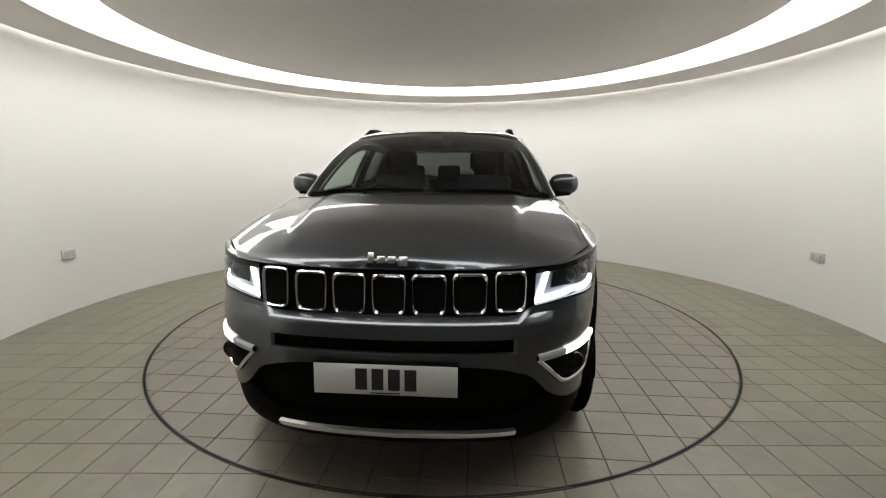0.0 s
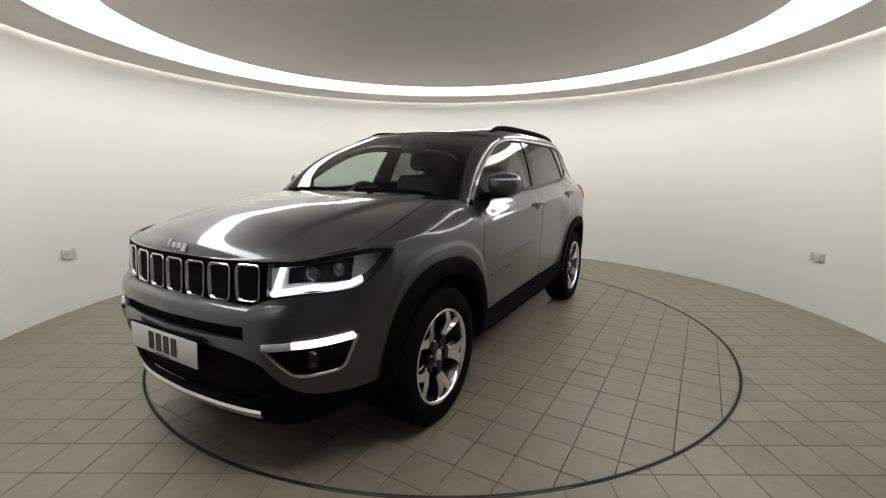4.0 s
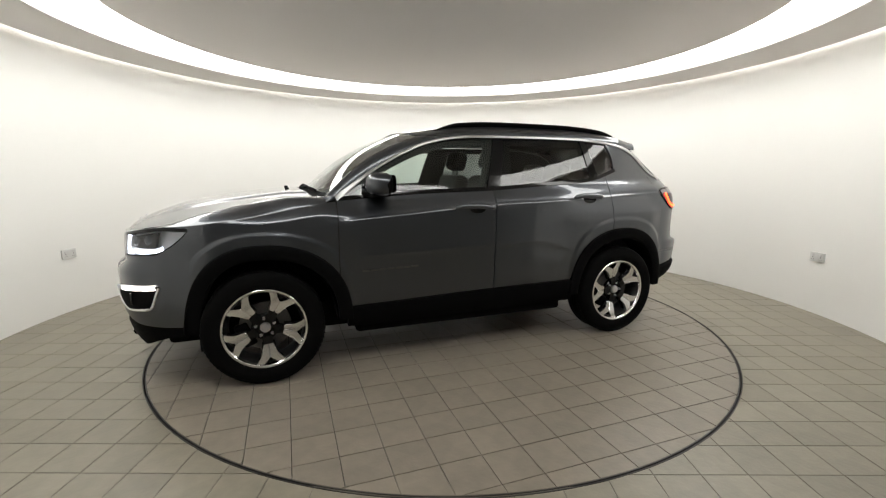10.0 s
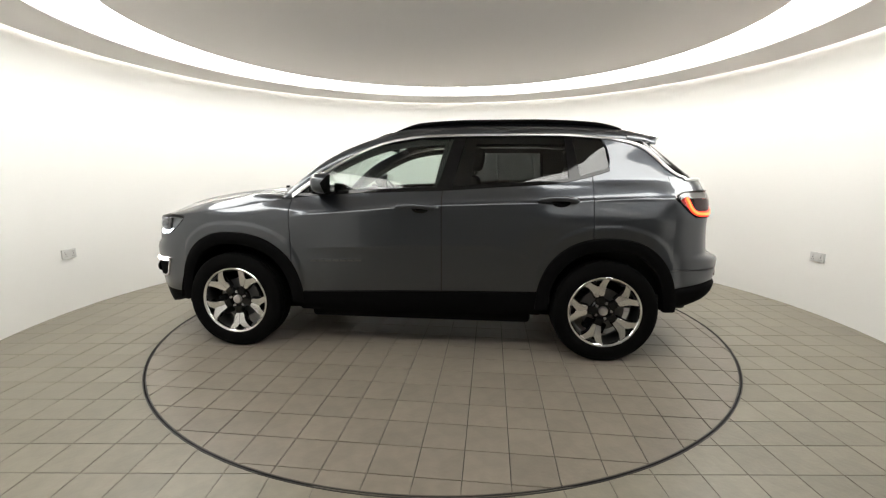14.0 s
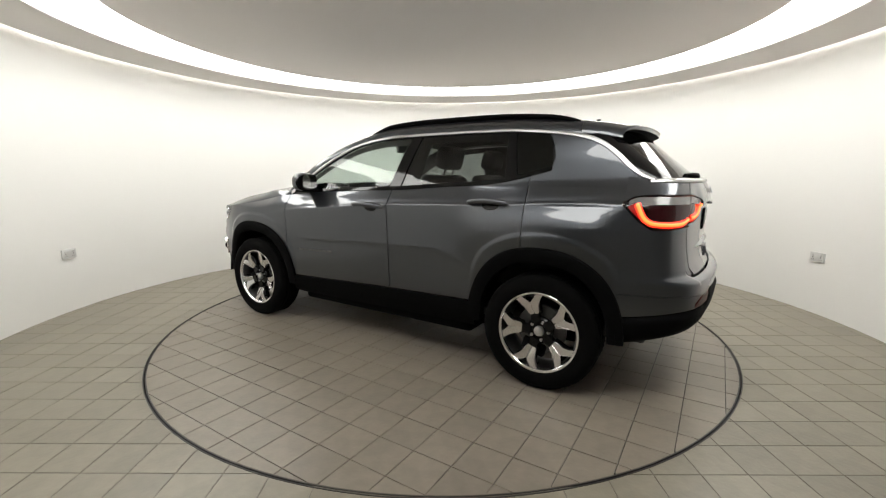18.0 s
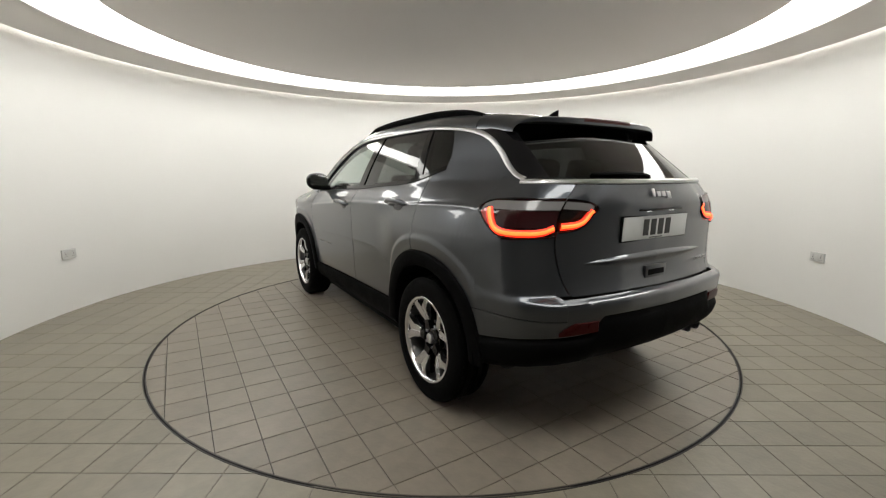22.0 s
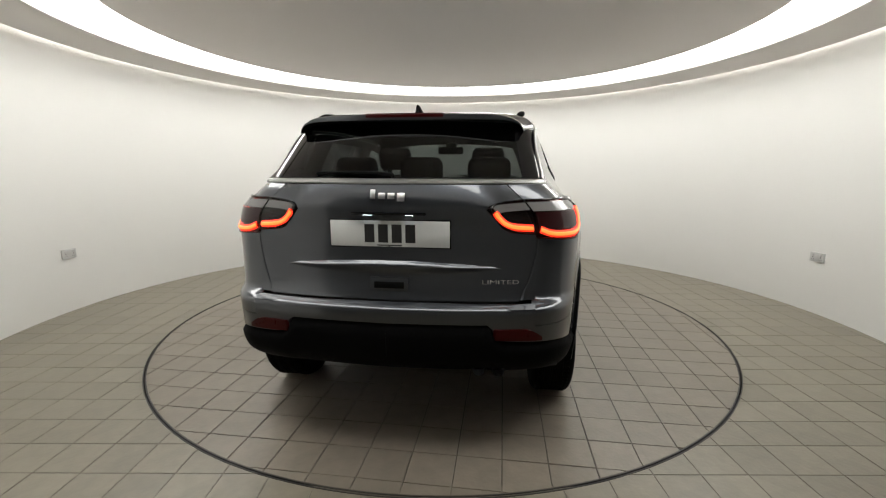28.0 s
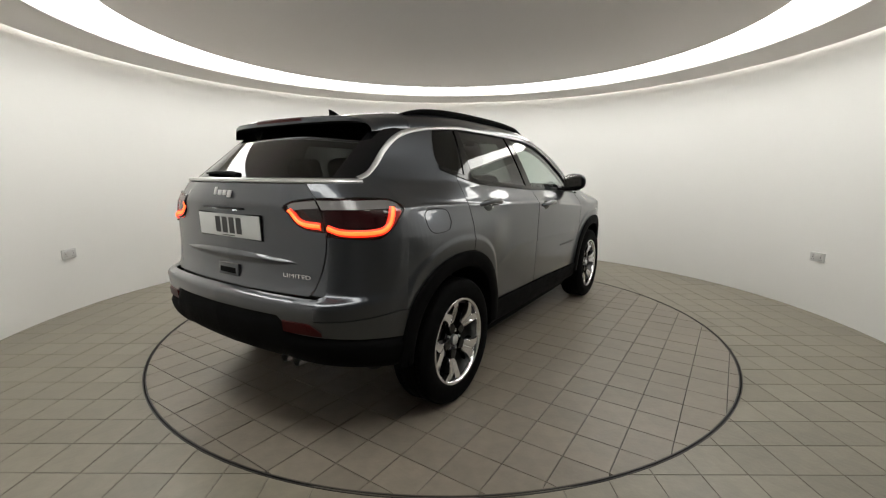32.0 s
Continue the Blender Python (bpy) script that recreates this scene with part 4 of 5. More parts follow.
for cx in (FRONT_HUB, REAR_HUB):
    for g in (1, -1):
        bm = bmesh.new()
        lathe(bm, [(0.06, 0.46), (0.43, 0.46), (0.435, 0.60), (0.43, 0.855)], 36, pose(cx, 0, HUB_Z + 0.01) @ pose(0, 0, 0, -90 * g, 0, 0), False, 180 if g > 0 else 0, 360 if g > 0 else 180)
        part("wheel_well", bm, M_PIT, car, "black wheel arch liner")
bm = bmesh.new()
add_box(bm, -1.84, -1.66, -0.70, 0.70, 0.44, 0.60, 0.04)
part("rear_bumper_core", bm, M_PIT, car, "black bumper core")
bm = bmesh.new()
add_box(bm, 1.90, 2.14, -0.60, 0.60, 0.26, 0.90, 0.04)
part("front_bumper_core", bm, M_PIT, car, "black bumper core")

for g in (1, -1):
    bm = bmesh.new()
    add_box(bm, 1.800, 1.825, g * 0.63 - 0.11, g * 0.63 + 0.11, 0.205, 0.36, 0.008)
    part("air_deflector", bm, M_BLACK, car, "black air deflector before the wheel")

# grille slots: a bright frame round a flat black face that paints the opening's shade
for k in range(7):
    yc = (k - 3) * 0.1485 - 0.010
    sc = s_y(abs(yc), 0.84) if abs(yc) > 0.004 else 0.0
    px = O(sc, 0.84)
    out = bmesh.new()
    dark_face = bmesh.new()
    frame_pts = []
    zc, hw, hh = 0.836 + 0.010 * (abs(k - 3) / 3) ** 2, 0.0575, 0.0700
    if abs(k - 3) == 3:
        hw = 0.053
    for i in range(40):
        a = 2 * math.pi * i / 40
        e = 0.32
        c, sn = math.cos(a), math.sin(a)
        yy = yc + hw * math.copysign(abs(c) ** e, c) * (1 + 0.04 * math.copysign(abs(sn) ** e, sn))
        zz = zc + hh * math.copysign(abs(sn) ** e, sn)
        frame_pts.append((yy, zz))
    rows = []
    for yy, zz in frame_pts:
        row = []
        for sh, off in ((1.10, -0.014), (1.09, -0.001), (1.03, 0.003), (0.93, -0.004), (0.90, -0.018)):
            y2, z2 = yc + (yy - yc) * sh, zc + (zz - zc) * sh
            s2 = s_y(abs(y2), z2) if abs(y2) > 1e-4 else 0
            row.append(O(s2 if y2 >= 0 else -s2, z2, off))
        rows.append(row)
    add_grid(out, rows + [rows[0]])
    bmesh.ops.remove_doubles(out, verts=out.verts, dist=1e-5)
    slot = part("grille_slot", out, M_CHROME, car, "chrome framed grille slot")
    vs = []
    for yy, zz in frame_pts:
        y2, z2 = yc + (yy - yc) * 0.96, zc + (zz - zc) * 0.96
        s2 = s_y(abs(y2), z2) if abs(y2) > 1e-4 else 0
        vs.append(dark_face.verts.new(O(s2 if y2 >= 0 else -s2, z2, -0.0085)))
    dark_face.faces.new(vs)
    part("slot_shade", dark_face, M_PIT, slot, "flat black face for the shaded opening")

# number plates: plain bars for the characters
def plate(c, rz, tilt):
    m = pose(*c, 0, 0, rz) @ pose(0, 0, 0, 0, tilt, 0)
    bm = bmesh.new()
    add_box(bm, -0.012, 0.0, -0.265, 0.265, -0.062, 0.061, 0.003, m)
    holder = part("plate_holder", bm, M_BLACK, car, "black number plate holder")
    bm = bmesh.new()
    add_box(bm, 0.001, 0.005, -0.260, 0.260, -0.056, 0.056, 0.0015, m)
    part("number_plate", bm, M_PLATE, holder, "white number plate with dark bars")
    for k in range(4):
        bm = bmesh.new()
        y = (k - 1.5) * 0.0595 + 0.003
        add_box(bm, 0.0052, 0.0062, y - 0.0215, y + 0.0215, -0.038, 0.041, 0, m)
        part("plate_bar", bm, M_INK, holder, "dark bar")
    bm = bmesh.new()
    add_box(bm, 0.0052, 0.0060, -0.055, 0.055, -0.0515, -0.047, 0, m)
    part("plate_bar", bm, M_INK, holder, "thin dark bar")
    return holder


plate((2.338, -0.012, 0.543), 0, -3)
plate((-1.957, 0.0, 1.018), 180, 2)

# headlamps
for g in (1, -1):
    lo1, hi1 = (lambda s: HL_LO(s) + 0.002), (lambda s: HL_HI(s) - 0.006)
    panel_bm = patch(bmesh.new(), S_HI + 0.005, S_HL - 0.03, lo1, hi1, 24, 6, -0.055, g)
    lamp = part("headlamp", panel_bm, M_SILVER, car, "clear headlamp with lit white light strip")
    bm = patch(bmesh.new(), S_HI + 0.005, S_HL - 0.03, lo1, hi1, 24, 6, 0.0, g)
    cover = part("lens_cover", bm, M_LENS, lamp, "clear plastic cover")
    cover.visible_shadow = False
    # dark rim between cover and housing
    bm = bmesh.new()
    ss = [S_HI + 0.005 + (S_HL - 0.035 - S_HI) * i / 24 for i in range(25)]
    loop = [(s, lo1(s)) for s in ss] + [(s, hi1(s)) for s in ss[::-1]]
    add_grid(bm, [[O(g * s, z, 0.001), O(g * s, z, -0.057)] for s, z in loop + loop[:1]])
    part("lamp_rim", bm, M_GLOSS, lamp, "black lamp rim")
    bm = patch(bmesh.new(), S_HI, S_HL, lambda s: HL_HI(s) - 0.016, lambda s: HL_HI(s) + 0.001, 24, 1, 0.002, g)
    part("lamp_brow", bm, M_GLOSS, lamp, "black strip above the lamp")
    # light strip: upright inner bar and a bar along the bottom
    sa, sb = S_HI + 0.05, s_at(1.955, 0.88)
    bm = ribbon(bmesh.new(), [(sa + 0.06 + 0.20 * i / 8, HL_LO(sa) + 0.012 + 0.112 * i / 8) for i in range(9)], 0.020, -0.016, g)
    part("light_bar", bm, M_DRL, lamp, "lit white light bar")
    pts = [(sa + (sb - sa) * i / 20, HL_LO(sa + (sb - sa) * i / 20) + 0.014 + 0.006 * math.exp(-((i - 9) / 1.5) ** 2)) for i in range(21)]
    bm = ribbon(bmesh.new(), pts, 0.019, -0.014, g)
    part("light_bar", bm, M_DRL, lamp, "lit white light bar")
    # silver inner panel along the light bars
    bm = patch(bmesh.new(), S_HI + 0.02, S_HI + 0.60, lambda s: HL_LO(s) + 0.004, lambda s: HL_HI(s) - 0.012, 8, 4, -0.026, g)
    patch(bm, S_HI + 0.60, sb, lambda s: HL_LO(s) + 0.004, lambda s: HL_LO(s) + 0.050 - 0.02 * (s - S_HI - 0.6) / (sb - S_HI - 0.6), 12, 3, -0.026, g)
    part("lamp_panel", bm, M_SILVER, lamp, "silver grey panel behind the light bars")
    # projector with dark bezel
    bm = patch(bmesh.new(), S_HI + 0.46, S_HI + (S_HL - S_HI) * 0.70, lambda s: HL_LO(s) + 0.046 - 0.02 * (s - S_HI - 0.46) / 2, lambda s: HL_HI(s) - 0.020, 12, 4, -0.022, g)
    skirt(bm, 0.02)
    part("lamp_bezel", bm, M_GLOSS, lamp, "dark lamp bezel")
    for f, r in ((0.34, 0.030), (0.56, 0.026)):
        s = S_HI + (S_HL - S_HI) * f
        z = (HL_LO(s) + HL_HI(s)) / 2 + 0.012
        p, n = O(g * s, z, -0.020), (O(g * s, z, 0.01) - O(g * s, z)).normalized()
        n = (n + Vector((1.2, 0, 0))).normalized()
        m = Matrix.Translation(p) @ n.to_track_quat("Z", "Y").to_matrix().to_4x4()
        bm = bmesh.new()
        lathe(bm, [(0.0001, 0.012), (r * 0.4, 0.010), (r * 0.75, 0.004), (r * 0.9, -0.002)], 24, m)
        lathe(bm, [(r * 0.9, -0.002), (r * 0.97, 0.001), (r * 1.08, -0.002), (r * 1.08, -0.03)], 24, m)
        part("projector_lens", bm, M_PROJ, lamp, "round projector lens")
    # fog lamp with bright bezel and lit bar
    s0, s1 = s_y(0.535, 0.57), s_at(1.990, 0.64)
    flo = curve([s0, s0 + (s1 - s0) * 0.34, s0 + (s1 - s0) * 0.84, s1], [0.596, 0.490, 0.502, 0.628])
    fhi = curve([s0, s1], [0.607, 0.640])
    bm = patch(bmesh.new(), s0, s1, flo, fhi, 14, 4, 0.004, g)
    skirt(bm, 0.01)
    fog = part("fog_lamp", bm, M_PIT, car, "black fog lamp recess with bright bezel")
    pts = resample([(s0, 0.602), (s0 + (s1 - s0) * 0.34, 0.488), (s0 + (s1 - s0) * 0.84, 0.500), (s1, 0.635)], 34, 0.12)
    bm = ribbon(bmesh.new(), pts, 0.016, 0.008, g)
    part("bezel", bm, M_CHROME, fog, "bright metal bezel")
    bm = ribbon(bmesh.new(), [(s0 + (s1 - s0) * (0.32 + 0.64 * i / 12), 0.620 + 0.012 * i / 12) for i in range(13)], 0.025, 0.010, g)
    part("light_bar", bm, M_IND, fog, "lit warm white light bar")
    bm = ribbon(bmesh.new(), [(s0 + (s1 - s0) * 0.32 * i / 6, 0.607 + 0.012 * i / 6) for i in range(7)], 0.028, 0.009, g)
    part("bar_end", bm, M_SILVER, fog, "clear end of the light bar")
    p = O(g * (s0 + s1) / 2, 0.56, 0.004)
    bm = bmesh.new()
    lathe(bm, [(0.0001, 0.006), (0.026, 0.004), (0.034, 0.008), (0.038, 0.0)], 24, Matrix.Translation(p) @ Vector((1, 0.25 * g, 0)).to_track_quat("Z", "Y").to_matrix().to_4x4())
    part("fog_lens", bm, M_GLOSS, fog, "dark round fog lamp lens")

# tail lamps: outer half on the body, inner half on the tailgate
for g in (1, -1):
    bm = patch(bmesh.new(), S_TIP - 0.02, S_TI - 0.012, lambda s: TL_LO(max(s, S_TIP)) - 0.002, lambda s: TL_HI(max(s, S_TIP)) + 0.002, 20, 6, -0.03, g)
    tl = part("tail_lamp", bm, M_GLOSS, car, "smoked tail lamp with lit red strip")
    bm = patch(bmesh.new(), S_TIP - 0.02, S_TI - 0.012, lambda s: TL_LO(max(s, S_TIP)) - 0.002, lambda s: TL_HI(max(s, S_TIP)) + 0.002, 20, 6, 0.004, g)
    c = part("lens_cover", bm, M_SMOKE, tl, "smoked lamp cover")
    c.visible_shadow = False
    bm = patch(bmesh.new(), S_TIP + 0.12, S_TI - 0.02, lambda s: TL_HI(s) - 0.042, lambda s: TL_HI(s) - 0.006, 14, 2, 0.006, g)
    part("clear_band", bm, M_BAND, tl, "clear grey upper band")
    pts = resample([(S_TIP + 0.32, 1.118), (S_TIP + 0.52, 1.045), (S_TIP + 0.80, 1.016), (S_TI - 0.45, 1.018), (S_TI - 0.09, 1.040)], 30)
    bm = ribbon(bmesh.new(), pts, 0.030, 0.006, g)
    part("light_strip", bm, M_TAIL, tl, "lit red light strip")
    bm = ribbon(bmesh.new(), pts, 0.016, 0.010, g)
    part("light_core", bm, M_CORE, tl, "bright orange core of the light strip")
    bm = patch(bmesh.new(), S_TIP + 0.62, S_TI - 0.05, lambda s: 1.042, lambda s: TL_HI(s) - 0.046, 10, 3, 0.006, g)
    part("red_insert", bm, M_MAROON, tl, "dark maroon inner lens")
    bm = patch(bmesh.new(), S_TIP + 0.07, S_TIP + 0.42, lambda s: TL_LO(s) + 0.006, lambda s: min(TL_HI(s) - 0.034, TL_LO(s) + 0.09), 6, 4, 0.006, g)
    part("side_reflector", bm, M_SIDE, tl, "red side lens, brightened for the reflection it catches")
    bm = patch(bmesh.new(), S_TI + 0.014, S_GI, lambda s: TI_LO(s) - 0.002, lambda s: TI_HI(s) + 0.002, 16, 5, -0.03, g)
    ti = part("inner_tail_lamp", bm, M_GLOSS, car, "smoked inner tail lamp with lit red strip")
    bm = patch(bmesh.new(), S_TI + 0.014, S_GI, lambda s: TI_LO(s) - 0.002, lambda s: TI_HI(s) + 0.002, 16, 5, 0.004, g)
    c = part("lens_cover", bm, M_SMOKE, ti, "smoked lamp cover")
    c.visible_shadow = False
    bm = patch(bmesh.new(), S_TI + 0.03, S_GI - 0.10, lambda s: TI_HI(s) - 0.036, lambda s: TI_HI(s) - 0.006, 10, 2, 0.006, g)
    part("clear_band", bm, M_BAND, ti, "clear grey upper band")
    pts = resample([(S_TI + 0.08, 1.045), (S_GI - 0.36, 1.050), (S_GI - 0.20, 1.068), (S_GI - 0.09, 1.112)], 24)
    bm = ribbon(bmesh.new(), pts, 0.030, 0.006, g)
    part("light_strip", bm, M_TAIL, ti, "lit red light strip")
    bm = ribbon(bmesh.new(), pts, 0.016, 0.010, g)
    part("light_core", bm, M_CORE, ti, "bright orange core of the light strip")
    # rim of both
    bm = ribbon(bmesh.new(), resample([(S_TI - 0.02, 1.162), (S_TIP + 0.3, 1.162), (S_TIP - 0.02, 1.122), (S_TIP + 0.4, 1.036), (S_TIP + 0.85, 0.990), (S_TI - 0.02, 1.003)], 50), 0.008, 0.006, g)
    part("lamp_rim", bm, M_GLOSS, tl, "black lamp rim")
    bm = ribbon(bmesh.new(), resample([(S_TI + 0.02, 1.162), (S_GI - 0.3, 1.152), (S_GI + 0.02, 1.125), (S_GI - 0.12, 1.056), (S_TI + 0.4, 1.026), (S_TI + 0.02, 1.02)], 40), 0.008, 0.006, g)
    part("lamp_rim", bm, M_GLOSS, ti, "black lamp rim")
    # rear reflectors
    sr0, sr1 = s_y(0.655, 0.61, False), s_y(0.46, 0.62, False)
    bm = patch(bmesh.new(), sr0, sr1, lambda s: 0.578 + 0.004 * (s - sr0) / (sr1 - sr0), lambda s: 0.594 + 0.036 * min(1, (s - sr0) / 0.35), 10, 3, 0.006, g)
    skirt(bm, 0.012)
    part("rear_reflector", bm, M_RED, car, "dark red bumper reflector")

# chrome strip under the rear window and round the rear pillar end
bm = bmesh.new()
e0 = s_at(-1.70, 1.245)
add_grid(bm, [[O((19 - (19 - e0) * abs(u)) * (1 if u >= 0 else -1) if abs(u) > 1e-6 else 19, z, off) for z, off in ((1.228, 0.0), (1.230, 0.006), (1.238, 0.009), (1.246, 0.006), (1.248, 0.0))] for u in [-1 + i / 24 for i in range(49)]])
part("tailgate_strip", bm, M_STRIP, tailgate, "satin chrome strip under the rear window")
# window surround, black
rows = []
for i in range(33):
    u = -1 + i / 16
    rows.append([BW(u, -0.02) + Vector((-0.002, 0, 0)), BW(u * 0.985, 0.07) + Vector((-0.002, 0, 0))])
bm = bmesh.new()
add_grid(bm, rows)
part("window_border", bm, M_GLOSS, tailgate, "black rear window border")
for g in (1, -1):
    bm = bmesh.new()
    add_grid(bm, [[BW(g * 0.90, j / 10) + Vector((-0.003, 0, 0)), BW(g * 1.0, j / 10) + Vector((-0.002, 0, 0)), BW(g * 1.03, j / 10) + Vector((0.03, 0.005 * g, 0)), O(g * s_at(TOPX(1.25 + 0.235 * j / 10), 1.25 + 0.235 * j / 10), 1.25 + 0.235 * j / 10, -0.002)] for j in range(11)])
    part("side_border", bm, M_GLOSS, tailgate, "gloss black rear window side")
# crease, handle, number plate lights
bm = bmesh.new()
sc = s_y(0.48, 0.885, False)
for g in (1, -1):
    patch(bm, sc, 19, lambda s: 0.870 - 0.030 * math.sin(math.pi / 2 * (s - sc) / (19 - sc)) ** 0.7, lambda s: 0.872 + 0.030 * math.sin(math.pi / 2 * (s - sc) / (19 - sc)) ** 0.7, 24, 8, lambda u, v: 0.015 * math.sin(math.pi * v ** 1.5) ** 1.5 * min(1, u * 3), g)
bmesh.ops.remove_doubles(bm, verts=bm.verts, dist=0.0004)
part("crease", bm, M_PAINT, tailgate)
bm = bmesh.new()
add_box(bm, -1.979, -1.94, -0.085, 0.085, 0.770, 0.832, 0.004)
part("tailgate_handle", bm, M_PAINT, tailgate, "grey tailgate handle")
# the recess is not cut: a slightly proud black block paints its shade
bm = bmesh.new()
add_box(bm, -1.9815, -1.95, -0.066, 0.066, 0.783, 0.812, 0.003)
part("recess_shade", bm, M_PIT, tailgate, "black block for the shaded handle recess")
bm = bmesh.new()
add_box(bm, -1.990, -1.93, -0.16, 0.16, 1.100, 1.110, 0.004)
part("plate_light_bar", bm, M_GLOSS, tailgate, "black strip above the number plate")
for y in (-0.09, 0.09):
    bm = bmesh.new()
    add_box(bm, -1.977, -1.95, y - 0.018, y + 0.018, 1.0980, 1.1020, 0.001)
    part("plate_light", bm, M_PLATELED, tailgate, "small lit white lamp")
# trim word on the tailgate
cu = bpy.data.curves.new("trim_word", "FONT")
cu.body = "LIMITED"
cu.size = 0.036
cu.extrude = 0.0015
cu.align_x, cu.align_y = "CENTER", "CENTER"
ob = bpy.data.objects.new("trim_word", cu)
scene.collection.objects.link(ob)
me = bpy.data.meshes.new_from_object(ob.evaluated_get(bpy.context.evaluated_depsgraph_get()))
bpy.data.objects.remove(ob)
me.materials.clear()
me.materials.append(M_CHROME)
word = new("trim_word", me)
word.parent = tailgate
pa, pz = O(-s_y(0.36, 0.815, False), 0.815, 0.005), O(-s_y(0.58, 0.815, False), 0.815, 0.005)
pw = O(-s_y(0.475, 0.815, False), 0.815, 0.007)
word.matrix_basis = Matrix.Translation(pw) @ pose(0, 0, 0, 0, 0, math.degrees(math.atan2(pz.y - pa.y, pz.x - pa.x))) @ pose(0, 0, 0, 90, 0, 0) @ Matrix.Diagonal((1.25, 0.72, 1, 1))
word["label"] = "chrome trim lettering"
# maker's badges as plain shapes
def badge(origin, right, up, parent):
    n = right.cross(up).normalized()
    m = Matrix((( right.x, up.x, n.x, origin.x), (right.y, up.y, n.y, origin.y), (right.z, up.z, n.z, origin.z), (0, 0, 0, 1)))
    for k, (x, w, h, dy) in enumerate(((-0.065, 0.022, 0.040, 0.004), (-0.026, 0.030, 0.026, -0.003), (0.014, 0.030, 0.026, -0.003), (0.056, 0.032, 0.036, -0.008))):
        bm = bmesh.new()
        add_box(bm, x - w / 2, x + w / 2, dy - h / 2, dy + h / 2, 0.0, 0.006, 0.0028, m, 2)
        part("badge_shape", bm, M_SATIN, parent, "plain chrome badge shape")


badge(Vector((2.232, -0.015, 0.962)), Vector((0, 1, 0)), Vector((-0.42, 0, 0.907)), hood)
badge(O(19, 1.180, 0.004), Vector((0, -1, 0)), Vector((0.30, 0, 0.954)), tailgate)

# mirrors, handles, door badges
for g in (1, -1):
    bm = bmesh.new()
    rows = []
    for i in range(17):
        a = math.pi * i / 16
        row = []
        for j in range(24):
            b = 2 * math.pi * j / 24
            r = math.sin(a) ** 0.75
            x = 0.715 + (0.085 if math.cos(b) > 0 else 0.060) * r * math.copysign(abs(math.cos(b)) ** 0.7, math.cos(b))
            z = 1.208 + 0.072 * r * math.copysign(abs(math.sin(b)) ** 0.75, math.sin(b))
            y = 0.895 - 0.098 * math.copysign(abs(math.cos(a)) ** 0.8, math.cos(a))
            x -= 0.10 * (y - 0.83) * 1.6
            row.append(Vector((x + 0.03, y * g, z)))
        rows.append(row + row[:1])
    add_grid(bm, rows)
    bmesh.ops.remove_doubles(bm, verts=bm.verts, dist=0.0005)
    shell = rows
    mirror = part("door_mirror", bm, M_PAINT, car, "grey door mirror with black base")
    # black rear rim and underside, 1.5 mm proud of the painted cap
    mid = Vector((0.74, 0.895 * g, 1.208))
    bm = bmesh.new()
    add_grid(bm, [[mid + (p - mid) * 1.02 for p in row[9:18]] for row in shell])
    part("mirror_rim", bm, M_BLACK, mirror, "black mirror rim and underside")
    bm = bmesh.new()
    add_box(bm, 0.680, 0.800, 0.77, 0.935, 1.132, 1.152, 0.009, pose(0, 0, 0, 0, 0, 0) if g > 0 else Matrix.Diagonal((1, -1, 1, 1)))
    part("mirror_base", bm, M_BLACK, mirror, "black mirror base")
    bm = bmesh.new()
    tube(bm, [(0.77, 0.90 * g, 1.145), (0.79, 0.83 * g, 1.140), (0.81, 0.755 * g, 1.150)], [0.022, 0.026, 0.03], 10, 0.7)
    part("mirror_arm", bm, M_BLACK, mirror, "black mirror arm")
    bm = bmesh.new()
    rows = [[Vector((0.670 - 0.16 * (0.80 + 0.19 * (0.5 + 0.46 * c1 * k) - 0.83), (0.895 + 0.082 * k * c1) * g, 1.210 + 0.056 * k * s1)) for k in (0.001, 1)] for c1, s1 in [(math.copysign(abs(math.cos(2 * math.pi * i / 32)) ** 0.6, math.cos(2 * math.pi * i / 32)), math.copysign(abs(math.sin(2 * math.pi * i / 32)) ** 0.6, math.sin(2 * math.pi * i / 32))) for i in range(33)]]
    add_grid(bm, [[p + Vector((0.010, 0, 0)) for p in r] for r in rows])
    part("mirror_glass", bm, M_MIRROR, mirror, "mirror glass")
    for xa, xb, zc in ((0.232, -0.056, 1.045), (-0.713, -0.974, 1.092)):
        xm = (xa + xb) / 2 - 0.02
        # dark disc laid on the door skin, painting the shade of the hand recess
        bm = bmesh.new()
        rows = []
        for i in range(24):
            a = 2 * math.pi * i / 24
            row = []
            for k, off in ((1, 0.0015), (0.75, 0.003), (0.01, 0.003)):
                row.append(O(g * s_at(xm + 0.058 * k * math.cos(a)), zc - 0.004 + 0.031 * k * math.sin(a), off))
            rows.append(row)
        add_grid(bm, rows + [rows[0]])
        part("cup_shade", bm, M_GLOSS, car, "dark disc for the shaded handle recess")
        bm = bmesh.new()
        n = 14
        pts = [O(g * s_at(xa + (xb - xa) * i / n), zc + 0.004 * math.sin(math.pi * i / n), 0.012 + 0.030 * math.sin(math.pi * min(1, max(0, i / n))) ** 0.5) for i in range(n + 1)]
        tube(bm, pts, [0.006] + [0.015 + 0.001 * math.sin(math.pi * i / n) for i in range(1, n)] + [0.008], 10, 1.15)
        part("door_handle", bm, M_PAINT, car, "grey door handle")
    for k in range(7):
        xk = 0.86 - 0.054 * k
        bm = patch(bmesh.new(), s_at(xk), s_at(xk - 0.045), 0.657 + 0.0015 * k, 0.669 + 0.0015 * k, 2, 1, 0.004, g)
        skirt(bm, 0.004)
